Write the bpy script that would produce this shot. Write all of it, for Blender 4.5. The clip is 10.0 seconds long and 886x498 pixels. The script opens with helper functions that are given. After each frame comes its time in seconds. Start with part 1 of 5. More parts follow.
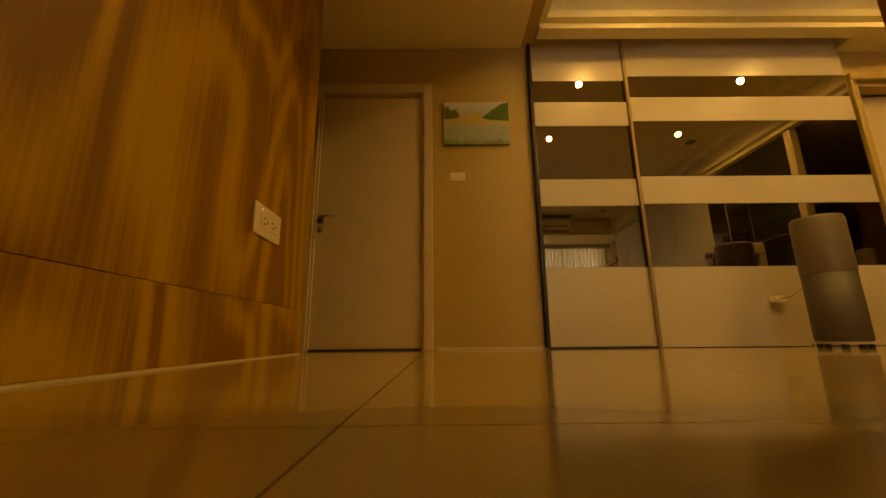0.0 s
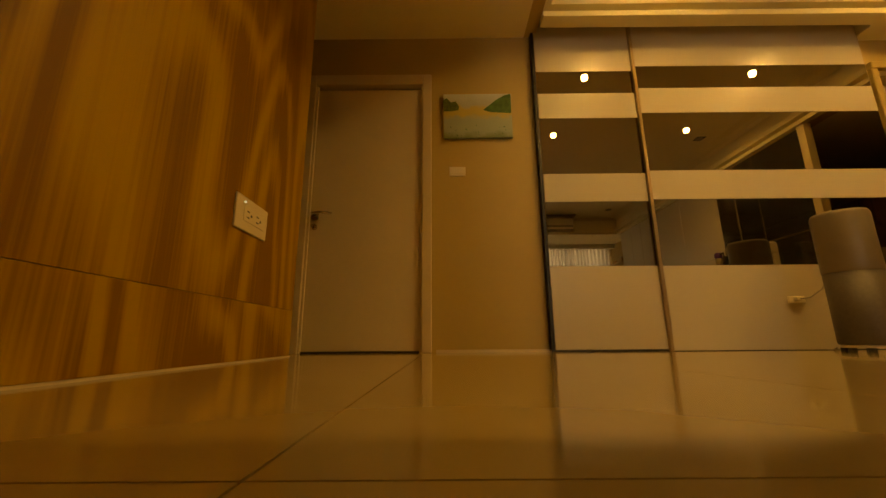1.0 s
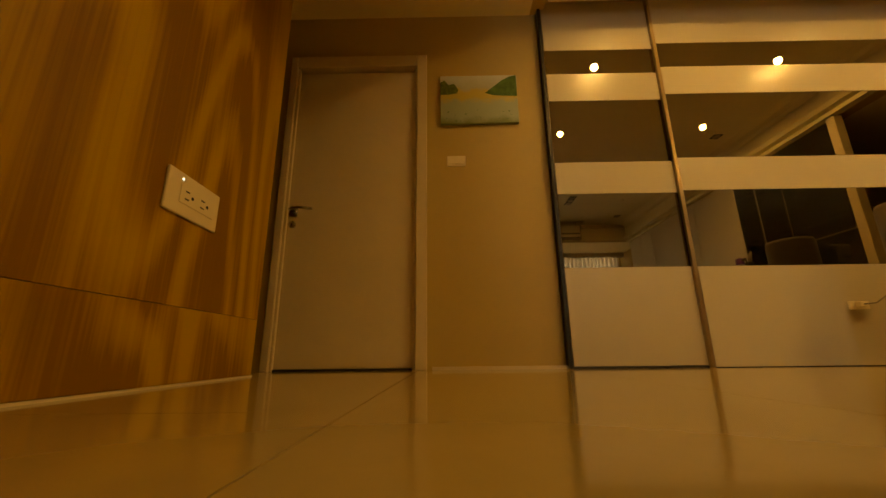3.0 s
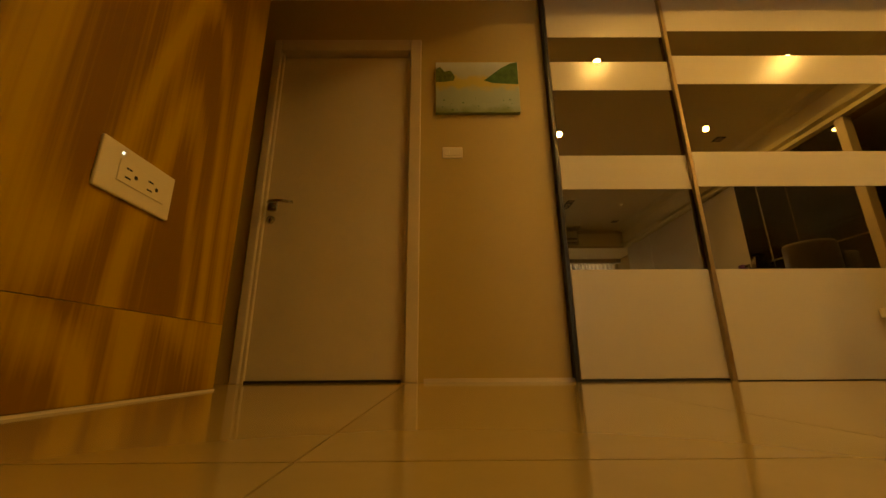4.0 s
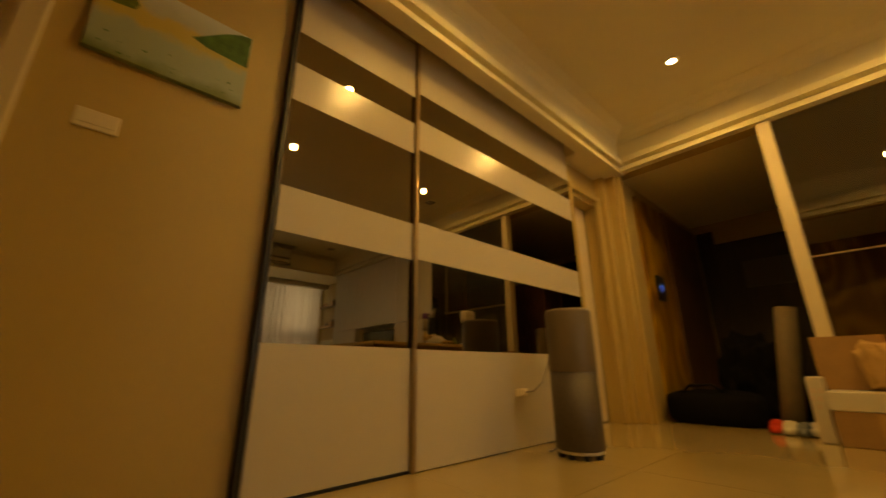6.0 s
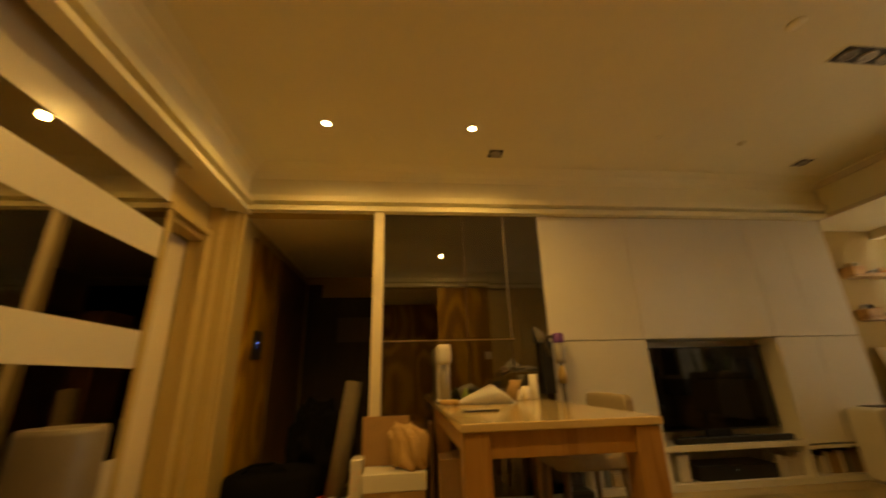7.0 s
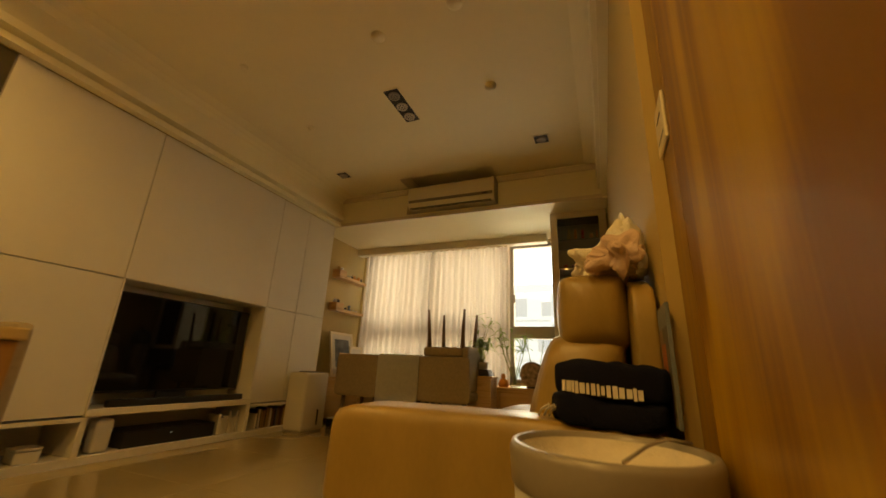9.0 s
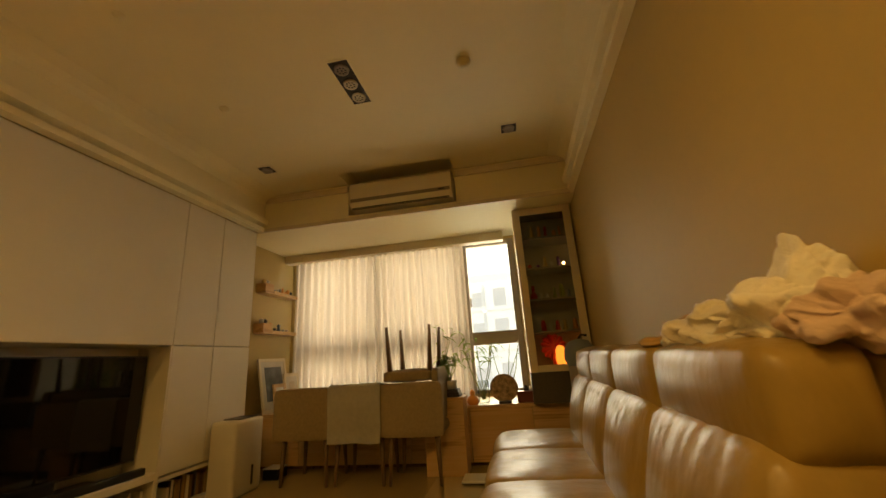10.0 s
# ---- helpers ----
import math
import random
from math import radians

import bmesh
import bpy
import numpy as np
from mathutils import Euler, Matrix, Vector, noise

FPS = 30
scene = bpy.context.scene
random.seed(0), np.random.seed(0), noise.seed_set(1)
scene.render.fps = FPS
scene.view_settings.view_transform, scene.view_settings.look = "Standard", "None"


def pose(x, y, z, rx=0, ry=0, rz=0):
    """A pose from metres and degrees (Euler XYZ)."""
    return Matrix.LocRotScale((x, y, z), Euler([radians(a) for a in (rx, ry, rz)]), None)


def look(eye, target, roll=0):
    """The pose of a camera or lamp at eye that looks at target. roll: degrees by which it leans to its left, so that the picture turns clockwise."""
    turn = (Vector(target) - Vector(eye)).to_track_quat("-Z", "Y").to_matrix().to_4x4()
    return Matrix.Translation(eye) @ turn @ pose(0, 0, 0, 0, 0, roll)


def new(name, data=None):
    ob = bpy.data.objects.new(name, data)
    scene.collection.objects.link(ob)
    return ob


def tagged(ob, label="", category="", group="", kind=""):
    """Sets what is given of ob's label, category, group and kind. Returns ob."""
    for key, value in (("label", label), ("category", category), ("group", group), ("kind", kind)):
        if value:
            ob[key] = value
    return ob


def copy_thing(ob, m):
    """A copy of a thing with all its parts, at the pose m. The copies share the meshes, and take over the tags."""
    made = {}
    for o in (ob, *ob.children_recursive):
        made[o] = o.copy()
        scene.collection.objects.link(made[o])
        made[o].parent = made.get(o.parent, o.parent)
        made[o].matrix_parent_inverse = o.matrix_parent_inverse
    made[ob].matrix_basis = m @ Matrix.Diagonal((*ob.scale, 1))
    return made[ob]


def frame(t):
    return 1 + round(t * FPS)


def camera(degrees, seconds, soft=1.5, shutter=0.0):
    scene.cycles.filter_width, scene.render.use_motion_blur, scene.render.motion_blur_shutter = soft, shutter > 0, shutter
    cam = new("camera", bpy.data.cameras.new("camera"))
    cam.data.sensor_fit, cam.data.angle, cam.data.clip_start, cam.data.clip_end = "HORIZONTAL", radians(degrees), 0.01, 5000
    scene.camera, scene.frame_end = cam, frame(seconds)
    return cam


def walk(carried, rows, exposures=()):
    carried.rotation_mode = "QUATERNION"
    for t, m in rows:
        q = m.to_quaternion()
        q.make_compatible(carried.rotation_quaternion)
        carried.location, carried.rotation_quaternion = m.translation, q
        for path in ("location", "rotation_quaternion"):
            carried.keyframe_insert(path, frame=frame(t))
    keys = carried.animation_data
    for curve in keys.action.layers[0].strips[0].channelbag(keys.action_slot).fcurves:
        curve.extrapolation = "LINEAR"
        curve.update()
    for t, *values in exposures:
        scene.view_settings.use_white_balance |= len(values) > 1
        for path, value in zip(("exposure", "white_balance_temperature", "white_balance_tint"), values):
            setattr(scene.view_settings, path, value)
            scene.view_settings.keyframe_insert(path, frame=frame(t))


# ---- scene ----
cam = camera(98.0, 10.0, shutter=0.3)
# seconds, x, y, z, yaw, pitch, roll about the view axis
ROWS = [
    (0, 0.072, -0.762, 0.085, -0.45, 12.95, -0.60),
    (0.5, 0.086, -0.705, 0.089, -0.25, 12.85, -0.52),
    (1, 0.105, -0.632, 0.091, 0.12, 13.10, -0.45),
    (1.5, 0.126, -0.546, 0.092, 0.60, 13.52, -0.42),
    (2, 0.146, -0.455, 0.092, 1.05, 14.02, -0.48),
    (2.5, 0.140, -0.367, 0.091, 0.75, 14.66, -0.60),
    (4, 0.138, -0.040, 0.112, -0.35, 15.96, -0.37),
    (4.5, 0.130, 0.050, 0.126, -4.50, 16.68, -0.30),
    (5, 0.185, 0.222, 0.478, -10.90, 15.00, 0.50),
    (6.3, 0.402, 0.359, 0.460, -56.75, 17.88, -0.91),
    (6.5, 0.484, 0.345, 0.630, -67.14, 17.89, -1.01),
    (7, 0.799, 0.352, 0.937, -96.15, 18.39, -1.66),
    (7.5, 1.183, 0.307, 0.988, -122.53, 20.10, -3.28),
    (8, 1.163, 0.196, 0.709, -141.00, 19.25, -2.33),
    (8.5, 0.983, 0.020, 0.593, -151.00, 17.75, 0.84),
    (9, 1.019, -0.181, 0.692, -157.28, 17.21, 2.60),
    (9.5, 1.250, -0.367, 0.816, -163.26, 17.26, 0.95),
    (10, 1.544, -0.522, 0.986, -170.01, 15.73, -3.84),
]
walk(cam, [(t, pose(x, y, z, 90 + p, 0, w) @ pose(0, 0, 0, 0, 0, r)) for t, x, y, z, w, p, r in ROWS],
     [(0, 0.63, 8900, 4), (4.5, 0.59, 8400, 3), (6.0, 0.44, 7600, 2), (7.0, 0.48, 7300, 2), (8.5, 0.42, 7300, 2), (10, 0.48, 7300, 2)])

# ---- world and lights ----
world = bpy.data.worlds.new("overcast_sky")
scene.world = world
world.use_nodes = True
wn = world.node_tree
sky = wn.nodes.new("ShaderNodeTexSky")
sky.sky_type, sky.sun_disc = "NISHITA", False
sky.sun_elevation, sky.sun_rotation = radians(40), radians(200)
wn.links.new(sky.outputs[0], wn.nodes["Background"].inputs[0])
wn.nodes["Background"].inputs[1].default_value = 0.12
sun_data = bpy.data.lights.new("overcast_sun", "SUN")
sun_data.energy, sun_data.angle, sun_data.color = 0.8, radians(15), (1, 0.95, 0.88)
sun = new("overcast_sun", sun_data)
sun.matrix_world = look((0, -20, 20), (0, 0, 3))


def area_lamp(name, x, y, z, target, sx, sy, watts, color):
    d = bpy.data.lights.new(name, "AREA")
    d.shape, d.size, d.size_y, d.energy, d.color = "RECTANGLE", sx, sy, watts, color
    o = new(name, d)
    o.matrix_world = look((x, y, z), target)
    return o


# daylight that enters by the window opening
area_lamp("window_daylight", 2.75, -5.42, 1.5, (2.75, 0, 1.2), 3.0, 1.7, 78, (1.0, 0.84, 0.63))
WARM = (1.0, 0.56, 0.15)
SPOTS = [(1.62, -0.25), (1.62, 0.95), (3.38, -0.19), (3.38, 0.95)]
for sx, sy in SPOTS:
    d = bpy.data.lights.new("downlight_lamp", "SPOT")
    d.energy, d.spot_size, d.spot_blend, d.shadow_soft_size, d.color = 32, radians(168), 0.85, 0.03, WARM
    o = new("downlight_lamp", d)
    o.matrix_world = look((sx, sy, 2.79), (sx, sy, 0))

# ---- materials ----


def mat(name, color, rough=0.5, metal=0.0, var=0.08, scale=6.0, bump=0.0, bscale=60.0, coat=0.0, spec=0.5, stretch=(1, 1, 1)):
    m = bpy.data.materials.new(name)
    m.use_nodes = True
    nt = m.node_tree
    b = nt.nodes["Principled BSDF"]
    b.inputs["Roughness"].default_value, b.inputs["Metallic"].default_value = rough, metal
    b.inputs["Coat Weight"].default_value, b.inputs["Specular IOR Level"].default_value = coat, spec
    tc = nt.nodes.new("ShaderNodeTexCoord")
    mp = nt.nodes.new("ShaderNodeMapping")
    mp.inputs["Scale"].default_value = stretch
    nt.links.new(tc.outputs["Object"], mp.inputs["Vector"])
    n1 = nt.nodes.new("ShaderNodeTexNoise")
    n1.inputs["Scale"].default_value, n1.inputs["Detail"].default_value = scale, 6
    nt.links.new(mp.outputs[0], n1.inputs["Vector"])
    n2 = nt.nodes.new("ShaderNodeTexNoise")
    n2.inputs["Scale"].default_value, n2.inputs["Detail"].default_value = scale * 9, 4
    nt.links.new(mp.outputs[0], n2.inputs["Vector"])
    add = nt.nodes.new("ShaderNodeMath")
    add.operation = "MULTIPLY_ADD"
    add.inputs[1].default_value = 0.35
    nt.links.new(n2.outputs[0], add.inputs[0])
    nt.links.new(n1.outputs[0], add.inputs[2])
    ramp = nt.nodes.new("ShaderNodeValToRGB")
    ramp.color_ramp.elements[0].position, ramp.color_ramp.elements[1].position = 0.42, 0.95
    c = Vector(color)
    ramp.color_ramp.elements[0].color = (*(c * (1 - var)), 1)
    ramp.color_ramp.elements[1].color = (*[min(1, q * (1 + var)) for q in c], 1)
    nt.links.new(add.outputs[0], ramp.inputs[0])
    nt.links.new(ramp.outputs[0], b.inputs["Base Color"])
    rr = nt.nodes.new("ShaderNodeMapRange")
    rr.inputs[3].default_value, rr.inputs[4].default_value = max(0, rough * 0.85), min(1, rough * 1.15)
    nt.links.new(n1.outputs[0], rr.inputs[0])
    nt.links.new(rr.outputs[0], b.inputs["Roughness"])
    if bump:
        n3 = nt.nodes.new("ShaderNodeTexNoise")
        n3.inputs["Scale"].default_value, n3.inputs["Detail"].default_value = bscale, 5
        nt.links.new(mp.outputs[0], n3.inputs["Vector"])
        bp = nt.nodes.new("ShaderNodeBump")
        bp.inputs["Strength"].default_value, bp.inputs["Distance"].default_value = bump, 0.01
        nt.links.new(n3.outputs[0], bp.inputs["Height"])
        nt.links.new(bp.outputs[0], b.inputs["Normal"])
    return m


def wood(name, dark, mid, light, rough=0.35, ring=5.0, axis="z", bands=1.0, coat=0.2):
    """Sawn timber with long grain along one axis, cathedral figure and fine streaks; alike boards differ by object."""
    m = bpy.data.materials.new(name)
    m.use_nodes = True
    nt = m.node_tree
    b = nt.nodes["Principled BSDF"]
    b.inputs["Coat Weight"].default_value, b.inputs["Coat Roughness"].default_value = coat, 0.25
    tc = nt.nodes.new("ShaderNodeTexCoord")
    oi = nt.nodes.new("ShaderNodeObjectInfo")
    sh = nt.nodes.new("ShaderNodeVectorMath")
    sh.operation = "MULTIPLY_ADD"
    sh.inputs[1].default_value = (17.3, 9.1, 23.7)
    cx = nt.nodes.new("ShaderNodeCombineXYZ")
    for i in range(3):
        nt.links.new(oi.outputs["Random"], cx.inputs[i])
    nt.links.new(cx.outputs[0], sh.inputs[0])
    nt.links.new(tc.outputs["Object"], sh.inputs[2])
    mp = nt.nodes.new("ShaderNodeMapping")
    s = {"x": (0.16, 1, 1), "y": (1, 0.16, 1), "z": (1, 1, 0.16)}[axis]
    mp.inputs["Scale"].default_value = s
    nt.links.new(sh.outputs[0], mp.inputs["Vector"])
    warp = nt.nodes.new("ShaderNodeTexNoise")
    warp.inputs["Scale"].default_value, warp.inputs["Detail"].default_value = ring, 2
    nt.links.new(mp.outputs[0], warp.inputs["Vector"])
    mul = nt.nodes.new("ShaderNodeMath")
    mul.operation = "MULTIPLY"
    mul.inputs[1].default_value = 9.0 * bands
    nt.links.new(warp.outputs[0], mul.inputs[0])
    fr = nt.nodes.new("ShaderNodeMath")
    fr.operation = "PINGPONG"
    fr.inputs[1].default_value = 0.5
    nt.links.new(mul.outputs[0], fr.inputs[0])
    mp2 = nt.nodes.new("ShaderNodeMapping")
    mp2.inputs["Scale"].default_value = [q if q == 1 else 0.03 for q in s]
    nt.links.new(sh.outputs[0], mp2.inputs["Vector"])
    fine = nt.nodes.new("ShaderNodeTexNoise")
    fine.inputs["Scale"].default_value, fine.inputs["Detail"].default_value = 60, 6
    nt.links.new(mp2.outputs[0], fine.inputs["Vector"])
    broad = nt.nodes.new("ShaderNodeTexNoise")
    broad.inputs["Scale"].default_value, broad.inputs["Detail"].default_value = 9, 3
    nt.links.new(mp2.outputs[0], broad.inputs["Vector"])
    a1 = nt.nodes.new("ShaderNodeMath")
    a1.operation = "MULTIPLY_ADD"
    a1.inputs[1].default_value = 0.75
    nt.links.new(fr.outputs[0], a1.inputs[0])
    fsc = nt.nodes.new("ShaderNodeMath")
    fsc.operation = "MULTIPLY"
    fsc.inputs[1].default_value = 0.8
    nt.links.new(fine.outputs[0], fsc.inputs[0])
    nt.links.new(fsc.outputs[0], a1.inputs[2])
    a2 = nt.nodes.new("ShaderNodeMath")
    a2.operation = "MULTIPLY_ADD"
    a2.inputs[1].default_value = 0.6
    nt.links.new(broad.outputs[0], a2.inputs[0])
    nt.links.new(a1.outputs[0], a2.inputs[2])
    ramp = nt.nodes.new("ShaderNodeValToRGB")
    e = ramp.color_ramp.elements
    e[0].position, e[0].color = 0.85, (*dark, 1)
    e[1].position, e[1].color = 1.5, (*light, 1)
    mid_e = e.new(1.0)
    mid_e.color = (*mid, 1)
    half = nt.nodes.new("ShaderNodeMath")
    half.operation = "MULTIPLY"
    half.inputs[1].default_value = 0.8
    nt.links.new(a2.outputs[0], half.inputs[0])
    e[0].position, e[1].position, e[2].position = 0.50, 0.63, 0.82
    nt.links.new(half.outputs[0], ramp.inputs[0])
    nt.links.new(ramp.outputs[0], b.inputs["Base Color"])
    b.inputs["Roughness"].default_value = rough
    bp = nt.nodes.new("ShaderNodeBump")
    bp.inputs["Strength"].default_value, bp.inputs["Distance"].default_value = 0.15, 0.003
    nt.links.new(fine.outputs[0], bp.inputs["Height"])
    nt.links.new(bp.outputs[0], b.inputs["Normal"])
    return m


def pine(name, dark, mid, light, rough=0.36, ring=1.3, turns=7.0):
    """Wide sawn pine: nested arches of soft brown figure along z, broad tone drift and faint fibres."""
    m = bpy.data.materials.new(name)
    m.use_nodes = True
    nt = m.node_tree
    b = nt.nodes["Principled BSDF"]
    b.inputs["Coat Weight"].default_value, b.inputs["Coat Roughness"].default_value = 0.08, 0.35

    def node(kind, **kw):
        n = nt.nodes.new(kind)
        if "op" in kw:
            n.operation = kw["op"]
        return n

    def calc(op, a, c, d=None):
        n = node("ShaderNodeMath", op=op)
        for k, q in enumerate((a, c, d)):
            if q is None:
                continue
            if isinstance(q, (int, float)):
                n.inputs[k].default_value = q
            else:
                nt.links.new(q, n.inputs[k])
        return n.outputs[0]

    tc, oi = node("ShaderNodeTexCoord"), node("ShaderNodeObjectInfo")
    cx = node("ShaderNodeCombineXYZ")
    for k in range(3):
        nt.links.new(oi.outputs["Random"], cx.inputs[k])
    sh = node("ShaderNodeVectorMath", op="MULTIPLY_ADD")
    sh.inputs[1].default_value = (17.3, 9.1, 23.7)
    nt.links.new(cx.outputs[0], sh.inputs[0])
    nt.links.new(tc.outputs["Object"], sh.inputs[2])

    def field(stretch, scale, detail):
        mp = node("ShaderNodeMapping")
        mp.inputs["Scale"].default_value = (1, 1, stretch)
        nt.links.new(sh.outputs[0], mp.inputs["Vector"])
        t = node("ShaderNodeTexNoise")
        t.inputs["Scale"].default_value, t.inputs["Detail"].default_value = scale, detail
        nt.links.new(mp.outputs[0], t.inputs["Vector"])
        return t.outputs[0]

    warp, wob = field(0.42, ring, 0.6), field(0.12, 6.0, 2)
    rings = calc("SINE", calc("MULTIPLY_ADD", warp, turns * 6.283, calc("MULTIPLY", wob, 2.2)), 0.0)
    rings = calc("MULTIPLY_ADD", rings, 0.5, 0.5)
    rings = calc("POWER", rings, 1.7)
    broad, fibre, streak = field(0.07, 4.0, 2), field(0.015, 70.0, 4), field(0.03, 20.0, 3)
    tone = calc("MULTIPLY_ADD", rings, 0.26, calc("MULTIPLY_ADD", broad, 0.56, calc("MULTIPLY_ADD", streak, 0.36, calc("MULTIPLY", fibre, 0.36))))
    ramp = node("ShaderNodeValToRGB")
    e = ramp.color_ramp.elements
    e[0].position, e[0].color = 0.62, (*dark, 1)
    e[1].position, e[1].color = 0.91, (*light, 1)
    q = e.new(0.75)
    q.color = (*mid, 1)
    nt.links.new(tone, ramp.inputs[0])
    nt.links.new(ramp.outputs[0], b.inputs["Base Color"])
    nt.links.new(calc("MULTIPLY_ADD", fibre, 0.2, rough - 0.1), b.inputs["Roughness"])
    bp = node("ShaderNodeBump")
    bp.inputs["Strength"].default_value, bp.inputs["Distance"].default_value = 0.12, 0.003
    nt.links.new(fibre, bp.inputs["Height"])
    nt.links.new(bp.outputs[0], b.inputs["Normal"])
    return m


def emitter(name, color, strength):
    m = bpy.data.materials.new(name)
    m.use_nodes = True
    b = m.node_tree.nodes["Principled BSDF"]
    b.inputs["Base Color"].default_value = (*color, 1)
    b.inputs["Emission Color"].default_value = (*color, 1)
    b.inputs["Emission Strength"].default_value = strength
    return m


def glass(name, tint, rough=0.0, ior=1.5):
    """A thin sheet: clear glass with a tint."""
    m = bpy.data.materials.new(name)
    m.use_nodes = True
    nt = m.node_tree
    nt.nodes.remove(nt.nodes["Principled BSDF"])
    tr = nt.nodes.new("ShaderNodeBsdfTransparent")
    tr.inputs[0].default_value = (*tint, 1)
    gl = nt.nodes.new("ShaderNodeBsdfGlossy")
    gl.inputs["Roughness"].default_value = rough
    fz = nt.nodes.new("ShaderNodeFresnel")
    fz.inputs[0].default_value = ior
    mx = nt.nodes.new("ShaderNodeMixShader")
    nt.links.new(fz.outputs[0], mx.inputs[0])
    nt.links.new(tr.outputs[0], mx.inputs[1])
    nt.links.new(gl.outputs[0], mx.inputs[2])
    nt.links.new(mx.outputs[0], nt.nodes["Material Output"].inputs[0])
    return m


def cloth_light(name, color, through_share):
    m = mat(name, color, 0.9, 0, 0.16, 4, 0.15, 400, stretch=(6, 6, 0.12))
    nt = m.node_tree
    b = nt.nodes["Principled BSDF"]
    tl = nt.nodes.new("ShaderNodeBsdfTranslucent")
    nt.links.new(b.inputs["Base Color"].links[0].from_socket, tl.inputs[0])
    mx = nt.nodes.new("ShaderNodeMixShader")
    mx.inputs[0].default_value = through_share
    nt.links.new(b.outputs[0], mx.inputs[1])
    nt.links.new(tl.outputs[0], mx.inputs[2])
    nt.links.new(mx.outputs[0], nt.nodes["Material Output"].inputs[0])
    return m


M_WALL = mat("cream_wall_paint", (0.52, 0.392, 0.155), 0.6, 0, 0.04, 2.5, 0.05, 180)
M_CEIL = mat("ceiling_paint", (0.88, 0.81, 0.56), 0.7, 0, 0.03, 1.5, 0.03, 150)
M_TRIM = mat("trim_paint", (0.74, 0.65, 0.47), 0.45, 0, 0.04, 4)
M_TILE = mat("polished_porcelain_tile", (0.44, 0.34, 0.165), 0.12, 0, 0.05, 3, 0, 60, coat=0.3)
M_GROUT = mat("dark_grout", (0.12, 0.08, 0.05), 0.8)
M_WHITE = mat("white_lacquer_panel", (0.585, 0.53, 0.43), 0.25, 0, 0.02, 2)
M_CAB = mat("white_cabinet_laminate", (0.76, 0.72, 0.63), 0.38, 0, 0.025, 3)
M_MIRROR = mat("bronze_tinted_mirror", (0.30, 0.27, 0.21), 0.015, 1.0, 0.02, 2)
M_BLACK = mat("black_plastic", (0.012, 0.012, 0.013), 0.4, 0, 0.2, 12)
M_FABBLK = mat("black_nylon_fabric", (0.006, 0.006, 0.007), 0.9, 0, 0.3, 25, 0.4, 300, spec=0.12)
M_SCREEN = mat("television_screen", (0.004, 0.004, 0.005), 0.04, 0, 0.1, 3, spec=0.55)
M_DOOR = mat("off_white_door_paint", (0.72, 0.62, 0.43), 0.42, 0, 0.04, 3)
M_CASING = mat("cream_casing_paint", (0.70, 0.60, 0.42), 0.4, 0, 0.05, 5)
M_CHROME = mat("brushed_chrome", (0.62, 0.60, 0.56), 0.22, 1.0, 0.1, 20)
M_TRACK = mat("champagne_aluminium", (0.42, 0.32, 0.20), 0.35, 0.9, 0.08, 20)
M_PINE = pine("pine_wall_board", (0.235, 0.108, 0.009), (0.385, 0.210, 0.017), (0.50, 0.305, 0.030), 0.42, 1.5, 9.0)
M_PINE_PALE = pine("pale_pine_board", (0.24, 0.125, 0.016), (0.33, 0.185, 0.025), (0.40, 0.235, 0.036), 0.45, 1.0, 4.0)
M_TABLE = wood("pale_lacquered_tabletop", (0.585, 0.435, 0.21), (0.60, 0.45, 0.22), (0.615, 0.465, 0.23), 0.14, 2.0, "x", 0.4, 0.6)
M_TLEG = wood("light_oak_upright", (0.30, 0.15, 0.045), (0.36, 0.19, 0.06), (0.41, 0.225, 0.075), 0.4, 2.0, "z", 0.4)
M_BENCH = wood("maple_veneer", (0.48, 0.29, 0.12), (0.64, 0.41, 0.19), (0.70, 0.48, 0.25), 0.4, 2.5, "x", 0.5)
M_ORANGEWOOD = wood("orange_maple_veneer", (0.42, 0.22, 0.07), (0.56, 0.31, 0.11), (0.62, 0.37, 0.14), 0.4, 2.5, "y", 0.5)
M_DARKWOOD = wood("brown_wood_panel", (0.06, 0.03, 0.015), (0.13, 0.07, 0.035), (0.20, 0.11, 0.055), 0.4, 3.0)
# black door wood that also carries the shade of the unlit passage end
M_DARKDOOR = wood("black_door_and_shade_wood", (0.010, 0.006, 0.004), (0.018, 0.011, 0.007), (0.03, 0.018, 0.011), 0.5, 3.0)
M_LEGWOOD = wood("brown_chair_leg", (0.11, 0.065, 0.03), (0.17, 0.10, 0.05), (0.22, 0.135, 0.07), 0.45, 3.0)
M_LEATHER = mat("beige_leather", (0.36, 0.247, 0.080), 0.35, 0, 0.12, 9, 0.24, 26, coat=0.08, stretch=(1.3, 1.6, 0.55))
M_GREYFAB = mat("taupe_upholstery", (0.34, 0.27, 0.17), 0.85, 0, 0.12, 40, 0.3, 350)
M_CABACK = mat("grey_brown_cabinet_back", (0.46, 0.42, 0.32), 0.5, 0, 0.1, 5)
M_TOWEL = mat("white_terry_towel", (0.88, 0.85, 0.78), 0.95, 0, 0.06, 30, 0.5, 420)
M_CURTAIN = cloth_light("sheer_cream_curtain", (0.66, 0.58, 0.49), 0.31)
M_WPLASTIC = mat("white_plastic", (0.66, 0.62, 0.54), 0.35, 0, 0.03, 8)
M_GPLASTIC = mat("grey_plastic_lid", (0.30, 0.27, 0.23), 0.3, 0, 0.08, 10)
M_DGREY = mat("dark_grey_mesh_plastic", (0.085, 0.07, 0.055), 0.5, 0, 0.15, 60)
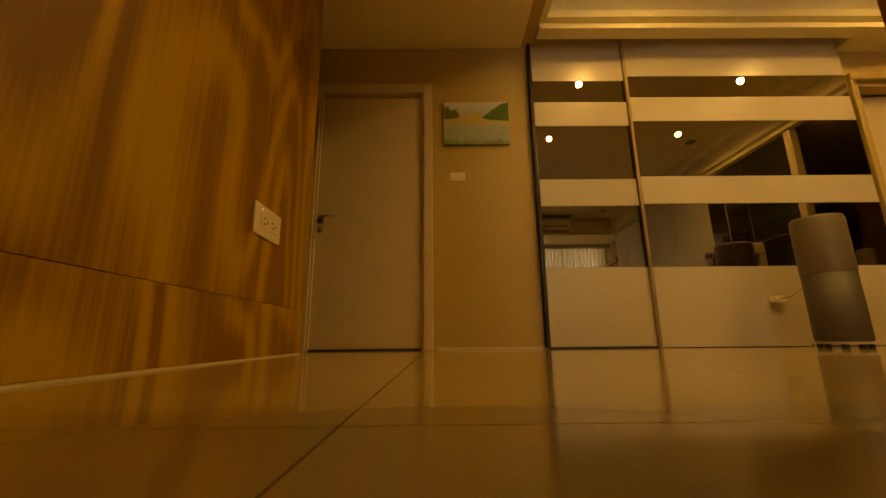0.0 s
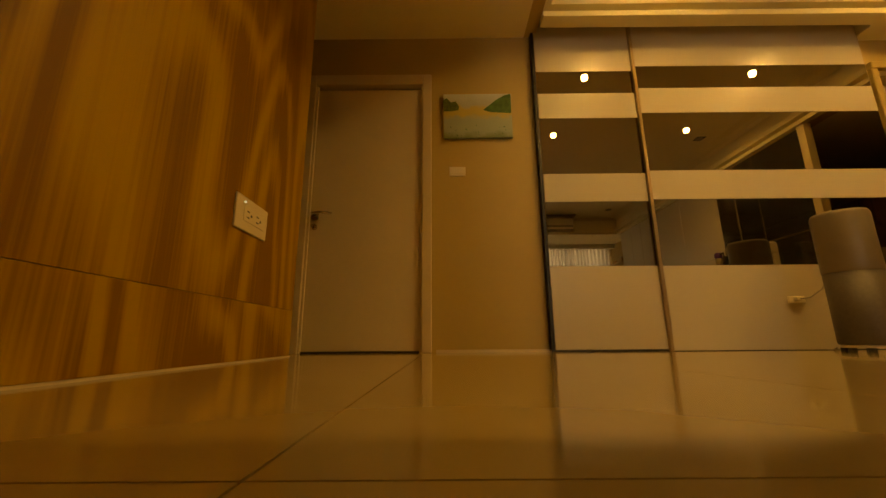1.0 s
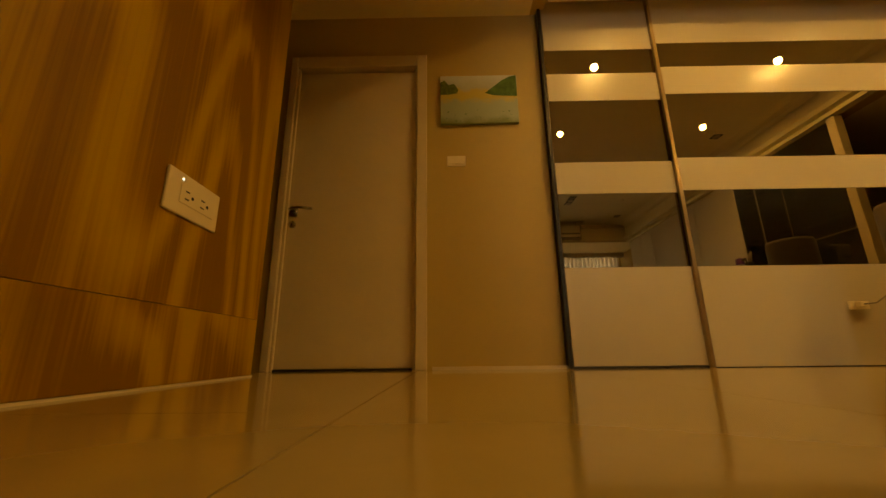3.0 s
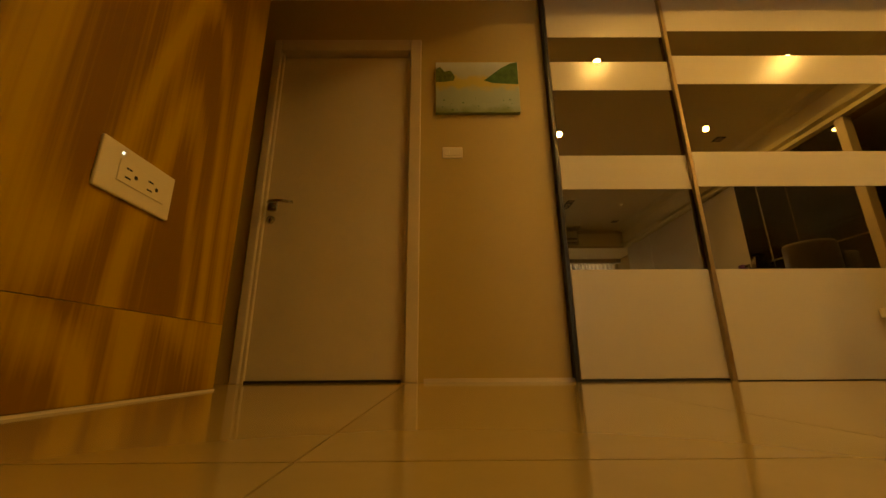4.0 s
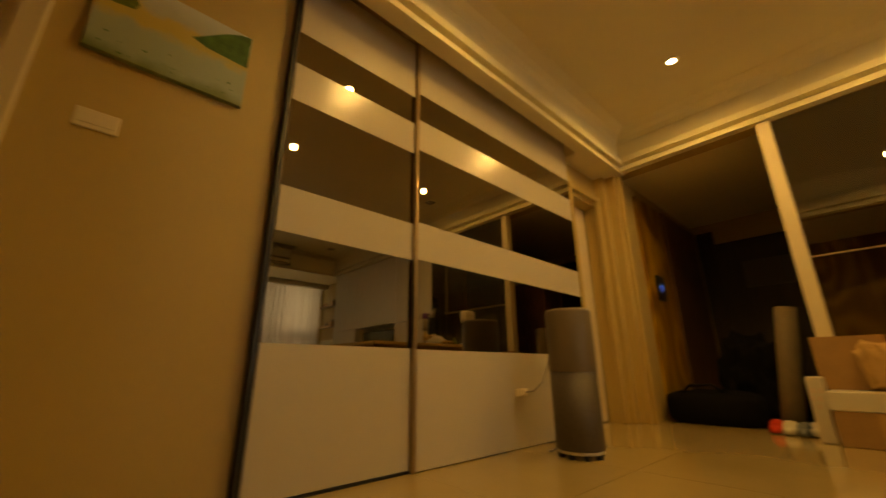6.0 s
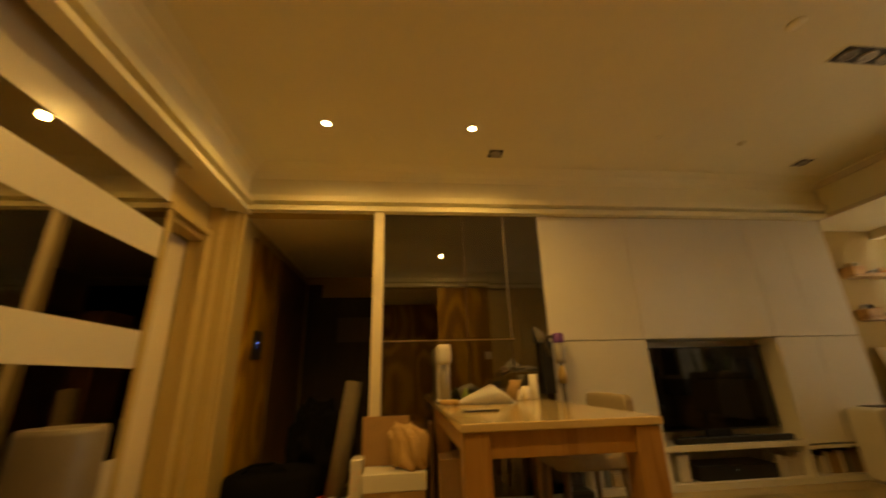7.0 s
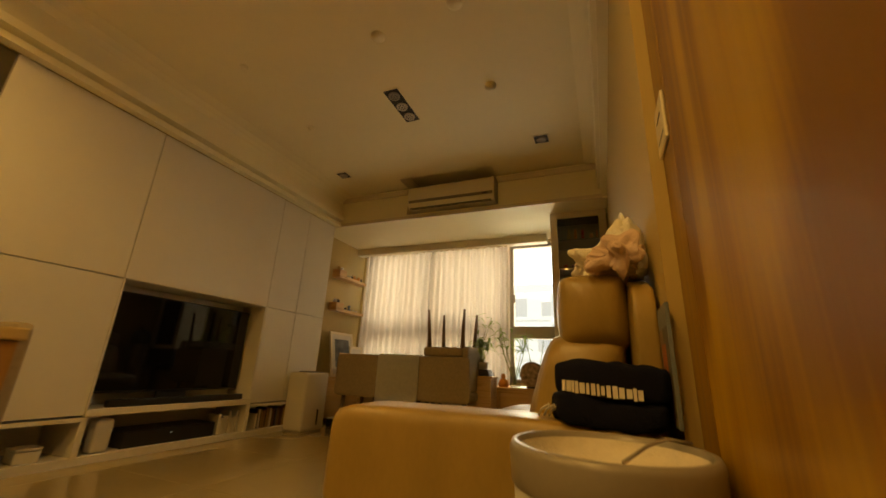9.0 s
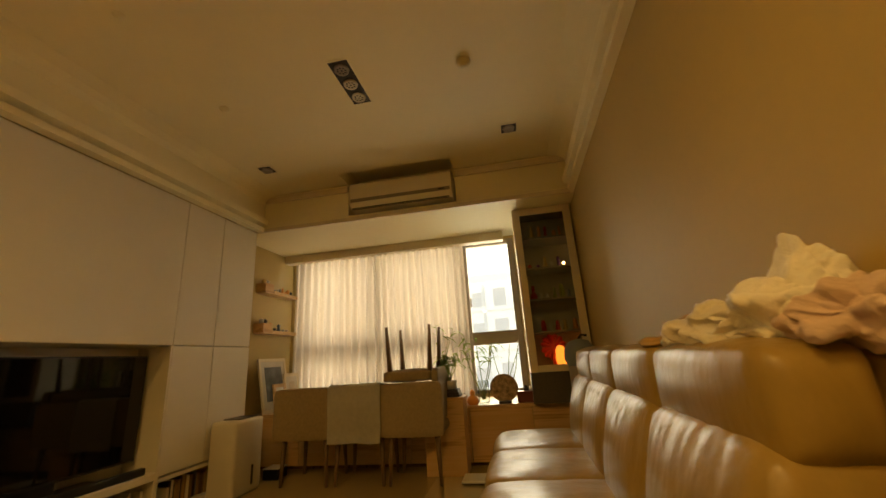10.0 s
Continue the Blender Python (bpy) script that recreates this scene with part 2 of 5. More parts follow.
M_SILVER = mat("grey_body_plastic", (0.16, 0.13, 0.09), 0.4, 0, 0.06, 12)
M_IVORY = mat("ivory_switch_plastic", (0.82, 0.74, 0.58), 0.35, 0, 0.02, 8)
M_ACWHITE = mat("white_appliance_shell", (0.88, 0.83, 0.70), 0.35, 0, 0.02, 6)
M_CARD = mat("corrugated_cardboard", (0.36, 0.22, 0.10), 0.85, 0, 0.10, 10, 0.2, 90)
M_KRAFT = mat("kraft_paper", (0.46, 0.30, 0.12), 0.75, 0, 0.10, 14, 0.3, 40)
M_BAG = mat("white_plastic_bag", (0.82, 0.79, 0.72), 0.35, 0, 0.05, 10, 0.4, 30)
M_CREAMCLOTH = mat("cream_cotton_cloth", (0.76, 0.70, 0.59), 0.85, 0, 0.10, 8, 0.4, 120)
M_WHITECLOTH = mat("off_white_cotton_cloth", (0.86, 0.82, 0.75), 0.85, 0, 0.06, 8, 0.4, 120)
M_PINKCLOTH = mat("dusty_pink_cloth", (0.66, 0.50, 0.42), 0.85, 0, 0.12, 8, 0.4, 120)
M_NAVY = mat("navy_knit_cotton", (0.008, 0.009, 0.020), 0.9, 0, 0.25, 20, 0.4, 300, spec=0.12)
M_PRINT = mat("white_screen_print", (0.72, 0.70, 0.64), 0.7, 0, 0.1, 50)
M_LEAF = cloth_light("houseplant_leaf", (0.30, 0.38, 0.10), 0.45)
M_STEM = mat("plant_stem", (0.28, 0.29, 0.09), 0.6, 0, 0.25, 20)
M_POT = mat("white_ceramic_pot", (0.62, 0.58, 0.50), 0.3, 0, 0.06, 8)
M_DARKPOT = mat("dark_book_cover", (0.05, 0.04, 0.04), 0.5, 0, 0.3, 8)
M_BASE = mat("painted_baseboard", (0.66, 0.58, 0.44), 0.4, 0, 0.05, 6)
M_BRASS = mat("brass_figurine", (0.60, 0.42, 0.16), 0.35, 0.6, 0.2, 30)
M_RED = mat("red_paper", (0.50, 0.03, 0.02), 0.6, 0, 0.15, 12)
M_ORANGE = mat("orange_glaze", (0.70, 0.28, 0.05), 0.35, 0, 0.15, 12)
M_PURPLE = mat("purple_anodised", (0.16, 0.06, 0.28), 0.3, 0.4, 0.1, 12)
M_BLUE = mat("grey_blue_plastic", (0.17, 0.20, 0.23), 0.4, 0, 0.08, 12)
# far building colours glow: its hazy daylight is put into the emission
M_PALEB = emitter("hazy_glow_building_render", (0.84, 0.80, 0.77), 0.92)
M_FARWIN = emitter("hazy_glow_far_window", (0.70, 0.66, 0.64), 0.72)
M_LEDGE = emitter("hazy_glow_concrete_ledge", (0.74, 0.70, 0.67), 0.75)
M_SKY = emitter("bright_overcast_backdrop", (1.0, 0.98, 0.95), 1.8)
M_WFRAME = mat("grey_window_aluminium", (0.34, 0.29, 0.22), 0.45, 0.2, 0.06, 12)
M_GLASS = glass("clear_window_glass", (0.95, 0.96, 0.95))
M_TINT = glass("smoked_partition_glass", (0.38, 0.37, 0.27), 0.0, 3.0)
M_CLEAR = glass("display_glass", (0.9, 0.92, 0.9), 0.0, 1.45)
M_VASE = glass("thin_vase_glass", (0.86, 0.88, 0.84), 0.0, 1.1)
M_LAMP = emitter("lit_downlight_lens", (1.0, 0.80, 0.48), 45)
M_GLOW = emitter("orange_lamp_glow", (1.0, 0.24, 0.03), 1.6)
M_BULB = emitter("small_cabinet_bulb", (1.0, 0.6, 0.25), 9)
M_LED = emitter("indicator_led", (0.9, 1.0, 0.95), 1.5)
M_BLED = emitter("blue_indicator", (0.08, 0.2, 1.0), 6)

# ---- building helpers ----


def box(bm, x0, x1, y0, y1, z0, z1, bevel=0.0, seg=1):
    m = Matrix.Translation(((x0 + x1) / 2, (y0 + y1) / 2, (z0 + z1) / 2)) @ Matrix.Diagonal((abs(x1 - x0), abs(y1 - y0), abs(z1 - z0), 1))
    r = bmesh.ops.create_cube(bm, size=1, matrix=m)
    if bevel:
        es = list({e for v in r["verts"] for e in v.link_edges})
        bmesh.ops.bevel(bm, geom=es, offset=bevel, segments=seg, affect="EDGES", profile=0.5)


def cyl(bm, x, y, z0, z1, r0, r1=None, seg=20):
    m = Matrix.Translation((x, y, (z0 + z1) / 2))
    bmesh.ops.create_cone(bm, cap_ends=True, segments=seg, radius1=r0, radius2=r0 if r1 is None else r1, depth=z1 - z0, matrix=m)


def lathe(bm, profile, x=0.0, y=0.0, seg=24):
    rings = []
    for r, z in profile:
        rings.append([bm.verts.new((x + r * math.cos(2 * math.pi * k / seg), y + r * math.sin(2 * math.pi * k / seg), z)) for k in range(seg)])
    for a, b in zip(rings, rings[1:]):
        for k in range(seg):
            bm.faces.new((a[k], a[(k + 1) % seg], b[(k + 1) % seg], b[k]))


def tube(bm, pts, r, seg=8, r_end=None):
    rings = []
    n = len(pts)
    for i, p in enumerate(pts):
        p = Vector(p)
        d = (Vector(pts[min(i + 1, n - 1)]) - Vector(pts[max(i - 1, 0)])).normalized()
        u = d.orthogonal().normalized() if abs(d.z) > 0.9 else d.cross(Vector((0, 0, 1))).normalized()
        w = d.cross(u)
        rad = r if r_end is None else r + (r_end - r) * i / (n - 1)
        rings.append([bm.verts.new(p + rad * (u * math.cos(2 * math.pi * k / seg) + w * math.sin(2 * math.pi * k / seg))) for k in range(seg)])
    for a, b in zip(rings, rings[1:]):
        for k in range(seg):
            bm.faces.new((a[k], a[(k + 1) % seg], b[(k + 1) % seg], b[k]))
    bm.faces.new(rings[0][::-1])
    bm.faces.new(rings[-1])


def quad(bm, a, b, c, d):
    return bm.faces.new([bm.verts.new(p) for p in (a, b, c, d)])


def mesh_ob(name, bm, material, smooth=False):
    bmesh.ops.recalc_face_normals(bm, faces=bm.faces[:])
    me = bpy.data.meshes.new(name)
    bm.to_mesh(me)
    bm.free()
    me.materials.append(material)
    if smooth:
        for p in me.polygons:
            p.use_smooth = True
    return new(name, me)


def part(name, bm, material, parent, label="", smooth=False):
    ob = mesh_ob(name, bm, material, smooth)
    ob.parent = parent
    ob.matrix_parent_inverse = Matrix.Translation(-parent.location)
    if label:
        ob["label"] = label
    return ob


def boxpart(name, parent, material, x0, x1, y0, y1, z0, z1, bevel=0.003, label="", seg=1):
    bm = bmesh.new()
    box(bm, x0, x1, y0, y1, z0, z1, bevel, seg)
    return part(name, bm, material, parent, label)


def thing(name, x, y, z, label, category, group="", kind=""):
    ob = new(name)
    ob.empty_display_size = 0.1
    ob.location = (x, y, z)
    return tagged(ob, label, category, group, kind)


def struct(name, material, boxes, label, category, bevel=0.0):
    bm = bmesh.new()
    for b in boxes:
        box(bm, *b, bevel)
    return tagged(mesh_ob(name, bm, material), label, category, kind="structure")


def cushion(bm, x0, x1, y0, y1, z0, z1, puff=0.03, n=8, wr=0.0, seed=0, sharp=6):
    """A soft upholstered block: a subdivided box whose faces swell and whose edges round off."""
    cx, cy, cz = (x0 + x1) / 2, (y0 + y1) / 2, (z0 + z1) / 2
    hx, hy, hz = (x1 - x0) / 2, (y1 - y0) / 2, (z1 - z0) / 2
    r = bmesh.ops.create_cube(bm, size=2)
    es = list({e for v in r["verts"] for e in v.link_edges})
    bmesh.ops.subdivide_edges(bm, edges=es, cuts=n, use_grid_fill=True)
    vs = bm.verts[:]
    for v in vs:
        p = v.co.copy()
        q = Vector([abs(c) ** sharp for c in p])
        ln = (q.x + q.y + q.z) ** (1 / sharp)
        p = p / max(ln, 1e-6) * max(abs(p.x), abs(p.y), abs(p.z))
        sw = Vector((puff * (1 - p.y ** 2) * (1 - p.z ** 2) * (1 if p.x > 0 else -1) * (abs(p.x) > 0.8),
                     puff * (1 - p.x ** 2) * (1 - p.z ** 2) * (1 if p.y > 0 else -1) * (abs(p.y) > 0.8),
                     puff * (1 - p.x ** 2) * (1 - p.y ** 2) * (1 if p.z > 0 else -1) * (abs(p.z) > 0.8)))
        w = Vector((p.x * hx + cx, p.y * hy + cy, p.z * hz + cz)) + sw
        if wr:
            nv = noise.noise_vector(Vector((w.x * 7 + seed, w.y * 16, w.z * 4))) * wr + noise.noise_vector(Vector((w.x * 20, w.y * 40 + seed, w.z * 9))) * wr * 0.4
            w += nv
        v.co = w


def blob(bm, x, y, z, sx, sy, sz, seed=0, rough=0.25, sub=4, flat=True):
    """Crumpled soft matter (cloth, a bag): a sphere pushed about by folded noise, with a flat underside."""
    r = bmesh.ops.create_icosphere(bm, subdivisions=sub, radius=1)
    for v in r["verts"]:
        d = v.co.normalized()
        o = Vector((seed, seed * 0.7, -seed))
        k = 1 + rough * (1.3 * noise.noise(d * 1.3 + o) + 1.1 * (abs(noise.noise(d * 2.2 + o)) - 0.25) + 0.55 * (abs(noise.noise(d * 4.5 + o)) - 0.22) + 0.18 * noise.noise(d * 11 + o))
        p = d * k
        if flat and p.z < -0.55:
            p.z = -0.55 + (p.z + 0.55) * 0.1
        v.co = Vector((x + p.x * sx, y + p.y * sy, z + (p.z + 0.55 if flat else p.z) * sz))


# ---- the shell ----
H = 2.82      # living room ceiling
HL = 2.44     # lower ceiling of the hall
FLOOR_X0, FLOOR_X1, FLOOR_Y0, FLOOR_Y1 = -1.7, 6.8, -5.25, 2.2
floor = struct("floor", M_GROUT, [(FLOOR_X0, FLOOR_X1, FLOOR_Y0, FLOOR_Y1, -0.12, -0.004)], "polished cream porcelain tile floor with thin dark joints", "floor")

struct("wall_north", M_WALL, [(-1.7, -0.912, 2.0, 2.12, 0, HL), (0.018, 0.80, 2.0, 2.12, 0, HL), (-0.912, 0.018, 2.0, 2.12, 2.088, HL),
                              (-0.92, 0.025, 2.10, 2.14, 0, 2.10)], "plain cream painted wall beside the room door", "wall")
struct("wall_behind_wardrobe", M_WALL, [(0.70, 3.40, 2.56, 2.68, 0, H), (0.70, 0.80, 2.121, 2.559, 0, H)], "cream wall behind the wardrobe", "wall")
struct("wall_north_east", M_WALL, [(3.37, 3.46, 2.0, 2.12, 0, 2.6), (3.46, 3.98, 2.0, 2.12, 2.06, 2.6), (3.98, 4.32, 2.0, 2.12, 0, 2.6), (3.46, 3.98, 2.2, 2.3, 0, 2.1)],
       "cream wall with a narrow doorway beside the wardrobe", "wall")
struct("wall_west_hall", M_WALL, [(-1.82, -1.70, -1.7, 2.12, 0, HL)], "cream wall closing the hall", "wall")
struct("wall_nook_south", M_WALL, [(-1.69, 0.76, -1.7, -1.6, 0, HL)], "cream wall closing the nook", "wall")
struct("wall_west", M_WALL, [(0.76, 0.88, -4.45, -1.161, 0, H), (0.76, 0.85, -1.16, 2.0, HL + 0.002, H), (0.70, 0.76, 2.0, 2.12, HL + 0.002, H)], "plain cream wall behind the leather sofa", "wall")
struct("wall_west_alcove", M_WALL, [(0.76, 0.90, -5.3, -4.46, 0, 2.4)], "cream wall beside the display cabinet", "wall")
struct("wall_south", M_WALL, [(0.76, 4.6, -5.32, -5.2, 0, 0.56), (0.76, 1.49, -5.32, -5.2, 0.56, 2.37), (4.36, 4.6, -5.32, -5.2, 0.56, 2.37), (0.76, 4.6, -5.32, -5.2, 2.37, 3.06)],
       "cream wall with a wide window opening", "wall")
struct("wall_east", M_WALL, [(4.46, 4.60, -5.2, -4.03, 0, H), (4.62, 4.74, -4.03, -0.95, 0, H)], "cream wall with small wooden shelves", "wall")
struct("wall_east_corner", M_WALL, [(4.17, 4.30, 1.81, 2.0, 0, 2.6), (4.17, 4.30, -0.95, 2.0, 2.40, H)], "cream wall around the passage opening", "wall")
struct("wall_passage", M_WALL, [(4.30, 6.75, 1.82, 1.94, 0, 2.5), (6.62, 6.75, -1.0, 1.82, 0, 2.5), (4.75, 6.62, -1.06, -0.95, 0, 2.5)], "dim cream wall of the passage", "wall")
struct("ceiling_passage", M_CEIL, [(4.30, 6.8, -1.1, 2.0, 2.42, 2.52)], "dim plain ceiling of the passage", "ceiling")

SX0, SX1, SY0, SY1 = 2.00, 3.14, -4.05, -3.80
struct("ceiling", M_CEIL, [(0.70, 4.75, SY1, 2.7, H, H + 0.1), (0.70, SX0, SY0, SY1, H, H + 0.1), (SX1, 4.75, SY0, SY1, H, H + 0.1),
                           (SX0 - 0.05, SX1 + 0.05, -4.40, SY1 + 0.05, H + 0.16, H + 0.22), (SX0 - 0.05, SX0, SY0, SY1, H + 0.1, H + 0.17), (SX1, SX1 + 0.05, SY0, SY1, H + 0.1, H + 0.17), (SX0, SX1, SY1, SY1 + 0.05, H + 0.1, H + 0.17)],
       "plain cream painted ceiling with a recessed slot for the air conditioner", "ceiling")
struct("roof_slab", M_WALL, [(-2.0, 7.0, -5.32, 2.9, 3.06, 3.2), (-2.0, 7.0, 2.75, 2.9, -0.1, 3.06), (6.85, 7.0, -1.2, 2.75, -0.1, 3.06), (-2.0, -1.85, -1.8, 2.75, -0.1, 3.06), (-2.0, 0.76, -1.9, -1.75, -0.1, 3.06), (0.62, 0.755, -5.32, -1.75, -0.1, 3.06), (4.745, 4.85, -5.32, -1.1, -0.1, 3.06), (4.85, 6.85, -1.3, -1.1, -0.1, 3.06)], "outer walls and slab that close the flat", "wall")
struct("ceiling_hall", M_CEIL, [(-1.75, 0.759, -1.7, 2.1, HL, HL + 0.1)], "lower cream painted hall ceiling", "ceiling")
struct("beam_window", M_CEIL, [(0.88, SX0, -5.2, -4.051, 2.40, H), (SX1, 4.46, -5.2, -4.051, 2.40, H), (SX0, SX1, -5.2, -4.33, 2.40, H + 0.159), (SX1, SX1 + 0.05, -4.40, -4.051, H, H + 0.159), (SX0 - 0.05, SX0, -4.40, -4.051, H, H + 0.159), (SX0, SX1, -4.33, -4.051, 2.40, 2.47)],
       "cream boxed ceiling beam over the window bay", "ceiling beam")


def cornice(name, a, b, inward, prof):
    """A moulding of one profile (distance from the wall, height) between two points of the wall."""
    bm = bmesh.new()
    rows = []
    for e in (a, b):
        rows.append([bm.verts.new((e[0] + inward[0] * d, e[1] + inward[1] * d, z)) for d, z in prof])
    n = len(prof)
    for k in range(n):
        bm.faces.new((rows[0][k], rows[0][(k + 1) % n], rows[1][(k + 1) % n], rows[1][k]))
    bm.faces.new(rows[0])
    bm.faces.new(rows[1][::-1])
    return tagged(mesh_ob(name, bm, M_CEIL), "cream stepped plaster cornice under the ceiling", "cornice", kind="structure")


def coved(z0, deep):
    return [(0, z0), (deep, z0), (deep, z0 + 0.045), (deep - 0.05, z0 + 0.05), (deep - 0.05, z0 + 0.075), (deep + 0.025, z0 + 0.08), (deep + 0.035, z0 + 0.13),
            (deep - 0.02, z0 + 0.15), (deep - 0.02, H - 0.10), (deep + 0.01, H - 0.06), (deep + 0.05, H - 0.03), (deep + 0.14, H - 0.003), (0, H - 0.003)]


cornice("cornice_east", (4.17, 1.79), (4.17, -4.05), (-1, 0), coved(2.405, 0.075))
cornice("cornice_north", (0.85, 1.84), (4.17, 1.84), (0, -1), coved(2.385, 0.11))
struct("soffit_wardrobe", M_CEIL, [(0.80, 3.37, 1.84, 2.56, 2.53, 2.6), (3.37, 4.17, 1.84, 2.0, 2.385, 2.6), (0.80, 4.17, 1.84, 2.0, 2.61, H)], "cream soffit over the wardrobe", "ceiling")
cornice("cornice_west", (0.88, -1.162), (0.88, -4.05), (1, 0), coved(2.42, 0.055))
cornice("cornice_west_hall", (0.85, 1.76), (0.85, -1.160), (1, 0), coved(2.46, 0.055))
struct("cornice_beam", M_TRIM, [(0.92, 4.44, -4.05, -4.03, 2.40, 2.44), (0.92, SX0, -4.05, -4.025, 2.73, 2.79), (SX1, 4.1, -4.05, -4.025, 2.73, 2.79)], "cream moulded edge of the window beam", "cornice")
struct("baseboard", M_BASE, [(0.05, 0.80, 1.985, 2.0, 0, 0.018), (0.80, 0.815, 1.97, 2.0, 0, 0.018), (-0.746, -0.741, -1.59, 1.548, 0, 0.007)], "thin cream sealant strip along the wall foot", "baseboard")
struct("trim_passage", M_WALL, [(4.02, 4.17, 1.90, 2.0, 0, 2.385), (4.09, 4.17, 1.81, 1.90, 0, 2.385), (4.13, 4.21, 1.765, 1.81, 0, 2.385), (3.95, 4.02, 1.955, 2.0, 0, 2.1),
                                (3.42, 3.47, 1.96, 2.0, 0, 2.1), (3.42, 4.02, 1.955, 2.0, 2.10, 2.16)], "cream stepped door casing at the room corner", "trim", 0.006)
struct("partition_post", M_TRIM, [(4.12, 4.21, 0.53, 0.62, 0, 2.405)], "cream upright post of the glass partition", "trim", 0.004)
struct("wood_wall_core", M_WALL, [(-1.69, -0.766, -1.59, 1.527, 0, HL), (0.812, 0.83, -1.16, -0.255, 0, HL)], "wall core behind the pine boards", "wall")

# ---- pine cladding: boards of the two wooden walls ----
WX, WE, WJ = -0.746, 1.547, 0.250     # face, free end and low joint of the hall's pine wall
wood_wall = thing("wood_wall", WX, WE, 0, "honey pine board wall with strong grain beside the hall", "wood wall", kind="structure")
boxpart("board", wood_wall, M_PINE, WX - 0.02, WX, -1.58, WE, WJ + 0.0008, HL, 0.001)
boxpart("board", wood_wall, M_PINE, WX - 0.02, WX, -1.58, WE, 0.008, WJ - 0.0008, 0.001)
boxpart("board", wood_wall, M_PINE, -1.69, WX - 0.021, WE - 0.02, WE, 0.012, HL, 0.0015)
wood_wall2 = thing("wood_wall", 0.85, -0.24, 0, "honey pine board wall end beside the sofa", "wood wall", kind="structure")
for y0, y1, mt in ((-1.158, -1.03, M_PINE_PALE), (-1.028, -0.255, M_PINE)):
    boxpart("board", wood_wall2, mt, 0.83, 0.85, y0, y1, 0.0, HL, 0.002)
boxpart("board", wood_wall2, M_PINE, 0.792, 0.85, -0.254, -0.240, 0.0, HL, 0.002)
boxpart("board", wood_wall2, M_PINE, 0.792, 0.811, -1.158, -0.255, 0.0, HL, 0.002)


def wall_outlet():
    y0, y1, z0, z1 = 0.846, 1.122, 0.541, 0.686
    f = WX
    t = thing("wall_outlet", f, (y0 + y1) / 2, z0, "ivory double wall socket plate on the pine wall", "socket")
    boxpart("plate", t, M_IVORY, f, f + 0.012, y0, y1, z0, z1, 0.005, seg=2)
    boxpart("insert", t, M_IVORY, f + 0.012, f + 0.0155, y0 + 0.058, y1 - 0.038, z0 + 0.040, z1 - 0.040, 0.002)
    for cy in (y0 + 0.102, y0 + 0.184):
        cz = (z0 + z1) / 2
        bm = bmesh.new()
        for dz in (-0.013, 0.013):
            box(bm, f + 0.0150, f + 0.0162, cy - 0.020, cy + 0.000, cz + dz - 0.0025, cz + dz + 0.0025)
        m = Matrix.Translation((f + 0.0156, cy + 0.017, cz)) @ Matrix.Rotation(radians(90), 4, "Y")
        bmesh.ops.create_cone(bm, cap_ends=True, segments=14, radius1=0.0062, radius2=0.0062, depth=0.0012, matrix=m)
        part("slot", bm, M_BLACK, t, "dark socket slots")
    boxpart("indicator", t, M_LED, f + 0.012, f + 0.0135, y0 + 0.062, y0 + 0.068, z1 - 0.026, z1 - 0.020, 0, "small lit white indicator")


wall_outlet()

# ---- room door ----


def room_door():
    d = thing("door_1", -0.39, 2.0, 0, "closed plain off-white room door with a lever handle", "door", kind="structure")
    boxpart("door_leaf", d, M_DOOR, -0.866, -0.050, 2.012, 2.05, 0.010, 1.985, 0.003)
    boxpart("casing", d, M_CASING, -0.047, 0.020, 1.972, 2.10, 0, 2.092, 0.004)
    boxpart("casing", d, M_CASING, -0.915, -0.869, 1.972, 2.10, 0, 2.092, 0.004)
    boxpart("casing", d, M_CASING, -0.868, -0.048, 1.972, 2.10, 2.005, 2.092, 0.004)
    for x0, x1 in ((-0.064, -0.048), (-0.868, -0.852)):
        boxpart("door_stop", d, M_CASING, x0, x1, 1.990, 2.011, 0, 2.004, 0.002)
    boxpart("threshold", d, M_BLACK, -0.868, -0.048, 1.996, 2.06, 0.0, 0.012, 0)
    h = boxpart("handle_plate", d, M_CHROME, -0.848, -0.792, 2.002, 2.012, 0.925, 0.990, 0.004, "chrome handle rose")
    bm = bmesh.new()
    tube(bm, [(-0.822, 2.004, 0.962), (-0.822, 1.962, 0.962), (-0.808, 1.948, 0.962), (-0.76, 1.948, 0.966), (-0.685, 1.952, 0.958)], 0.013, 12, 0.009)
    part("lever", bm, M_CHROME, h, "chrome lever", True)
    for z, r in ((0.875, 0.024),):
        bm = bmesh.new()
        m = Matrix.Translation((-0.822, 2.006, z)) @ Matrix.Rotation(radians(90), 4, "X")
        bmesh.ops.create_cone(bm, cap_ends=True, segments=20, radius1=r, radius2=r - 0.003, depth=0.014, matrix=m)
        part("keyhole_rose", bm, M_CHROME, d, "chrome keyhole rose", True)
        boxpart("key_slot", d, M_BLACK, -0.825, -0.819, 1.9975, 1.9985, z - 0.012, z + 0.004, 0)


room_door()


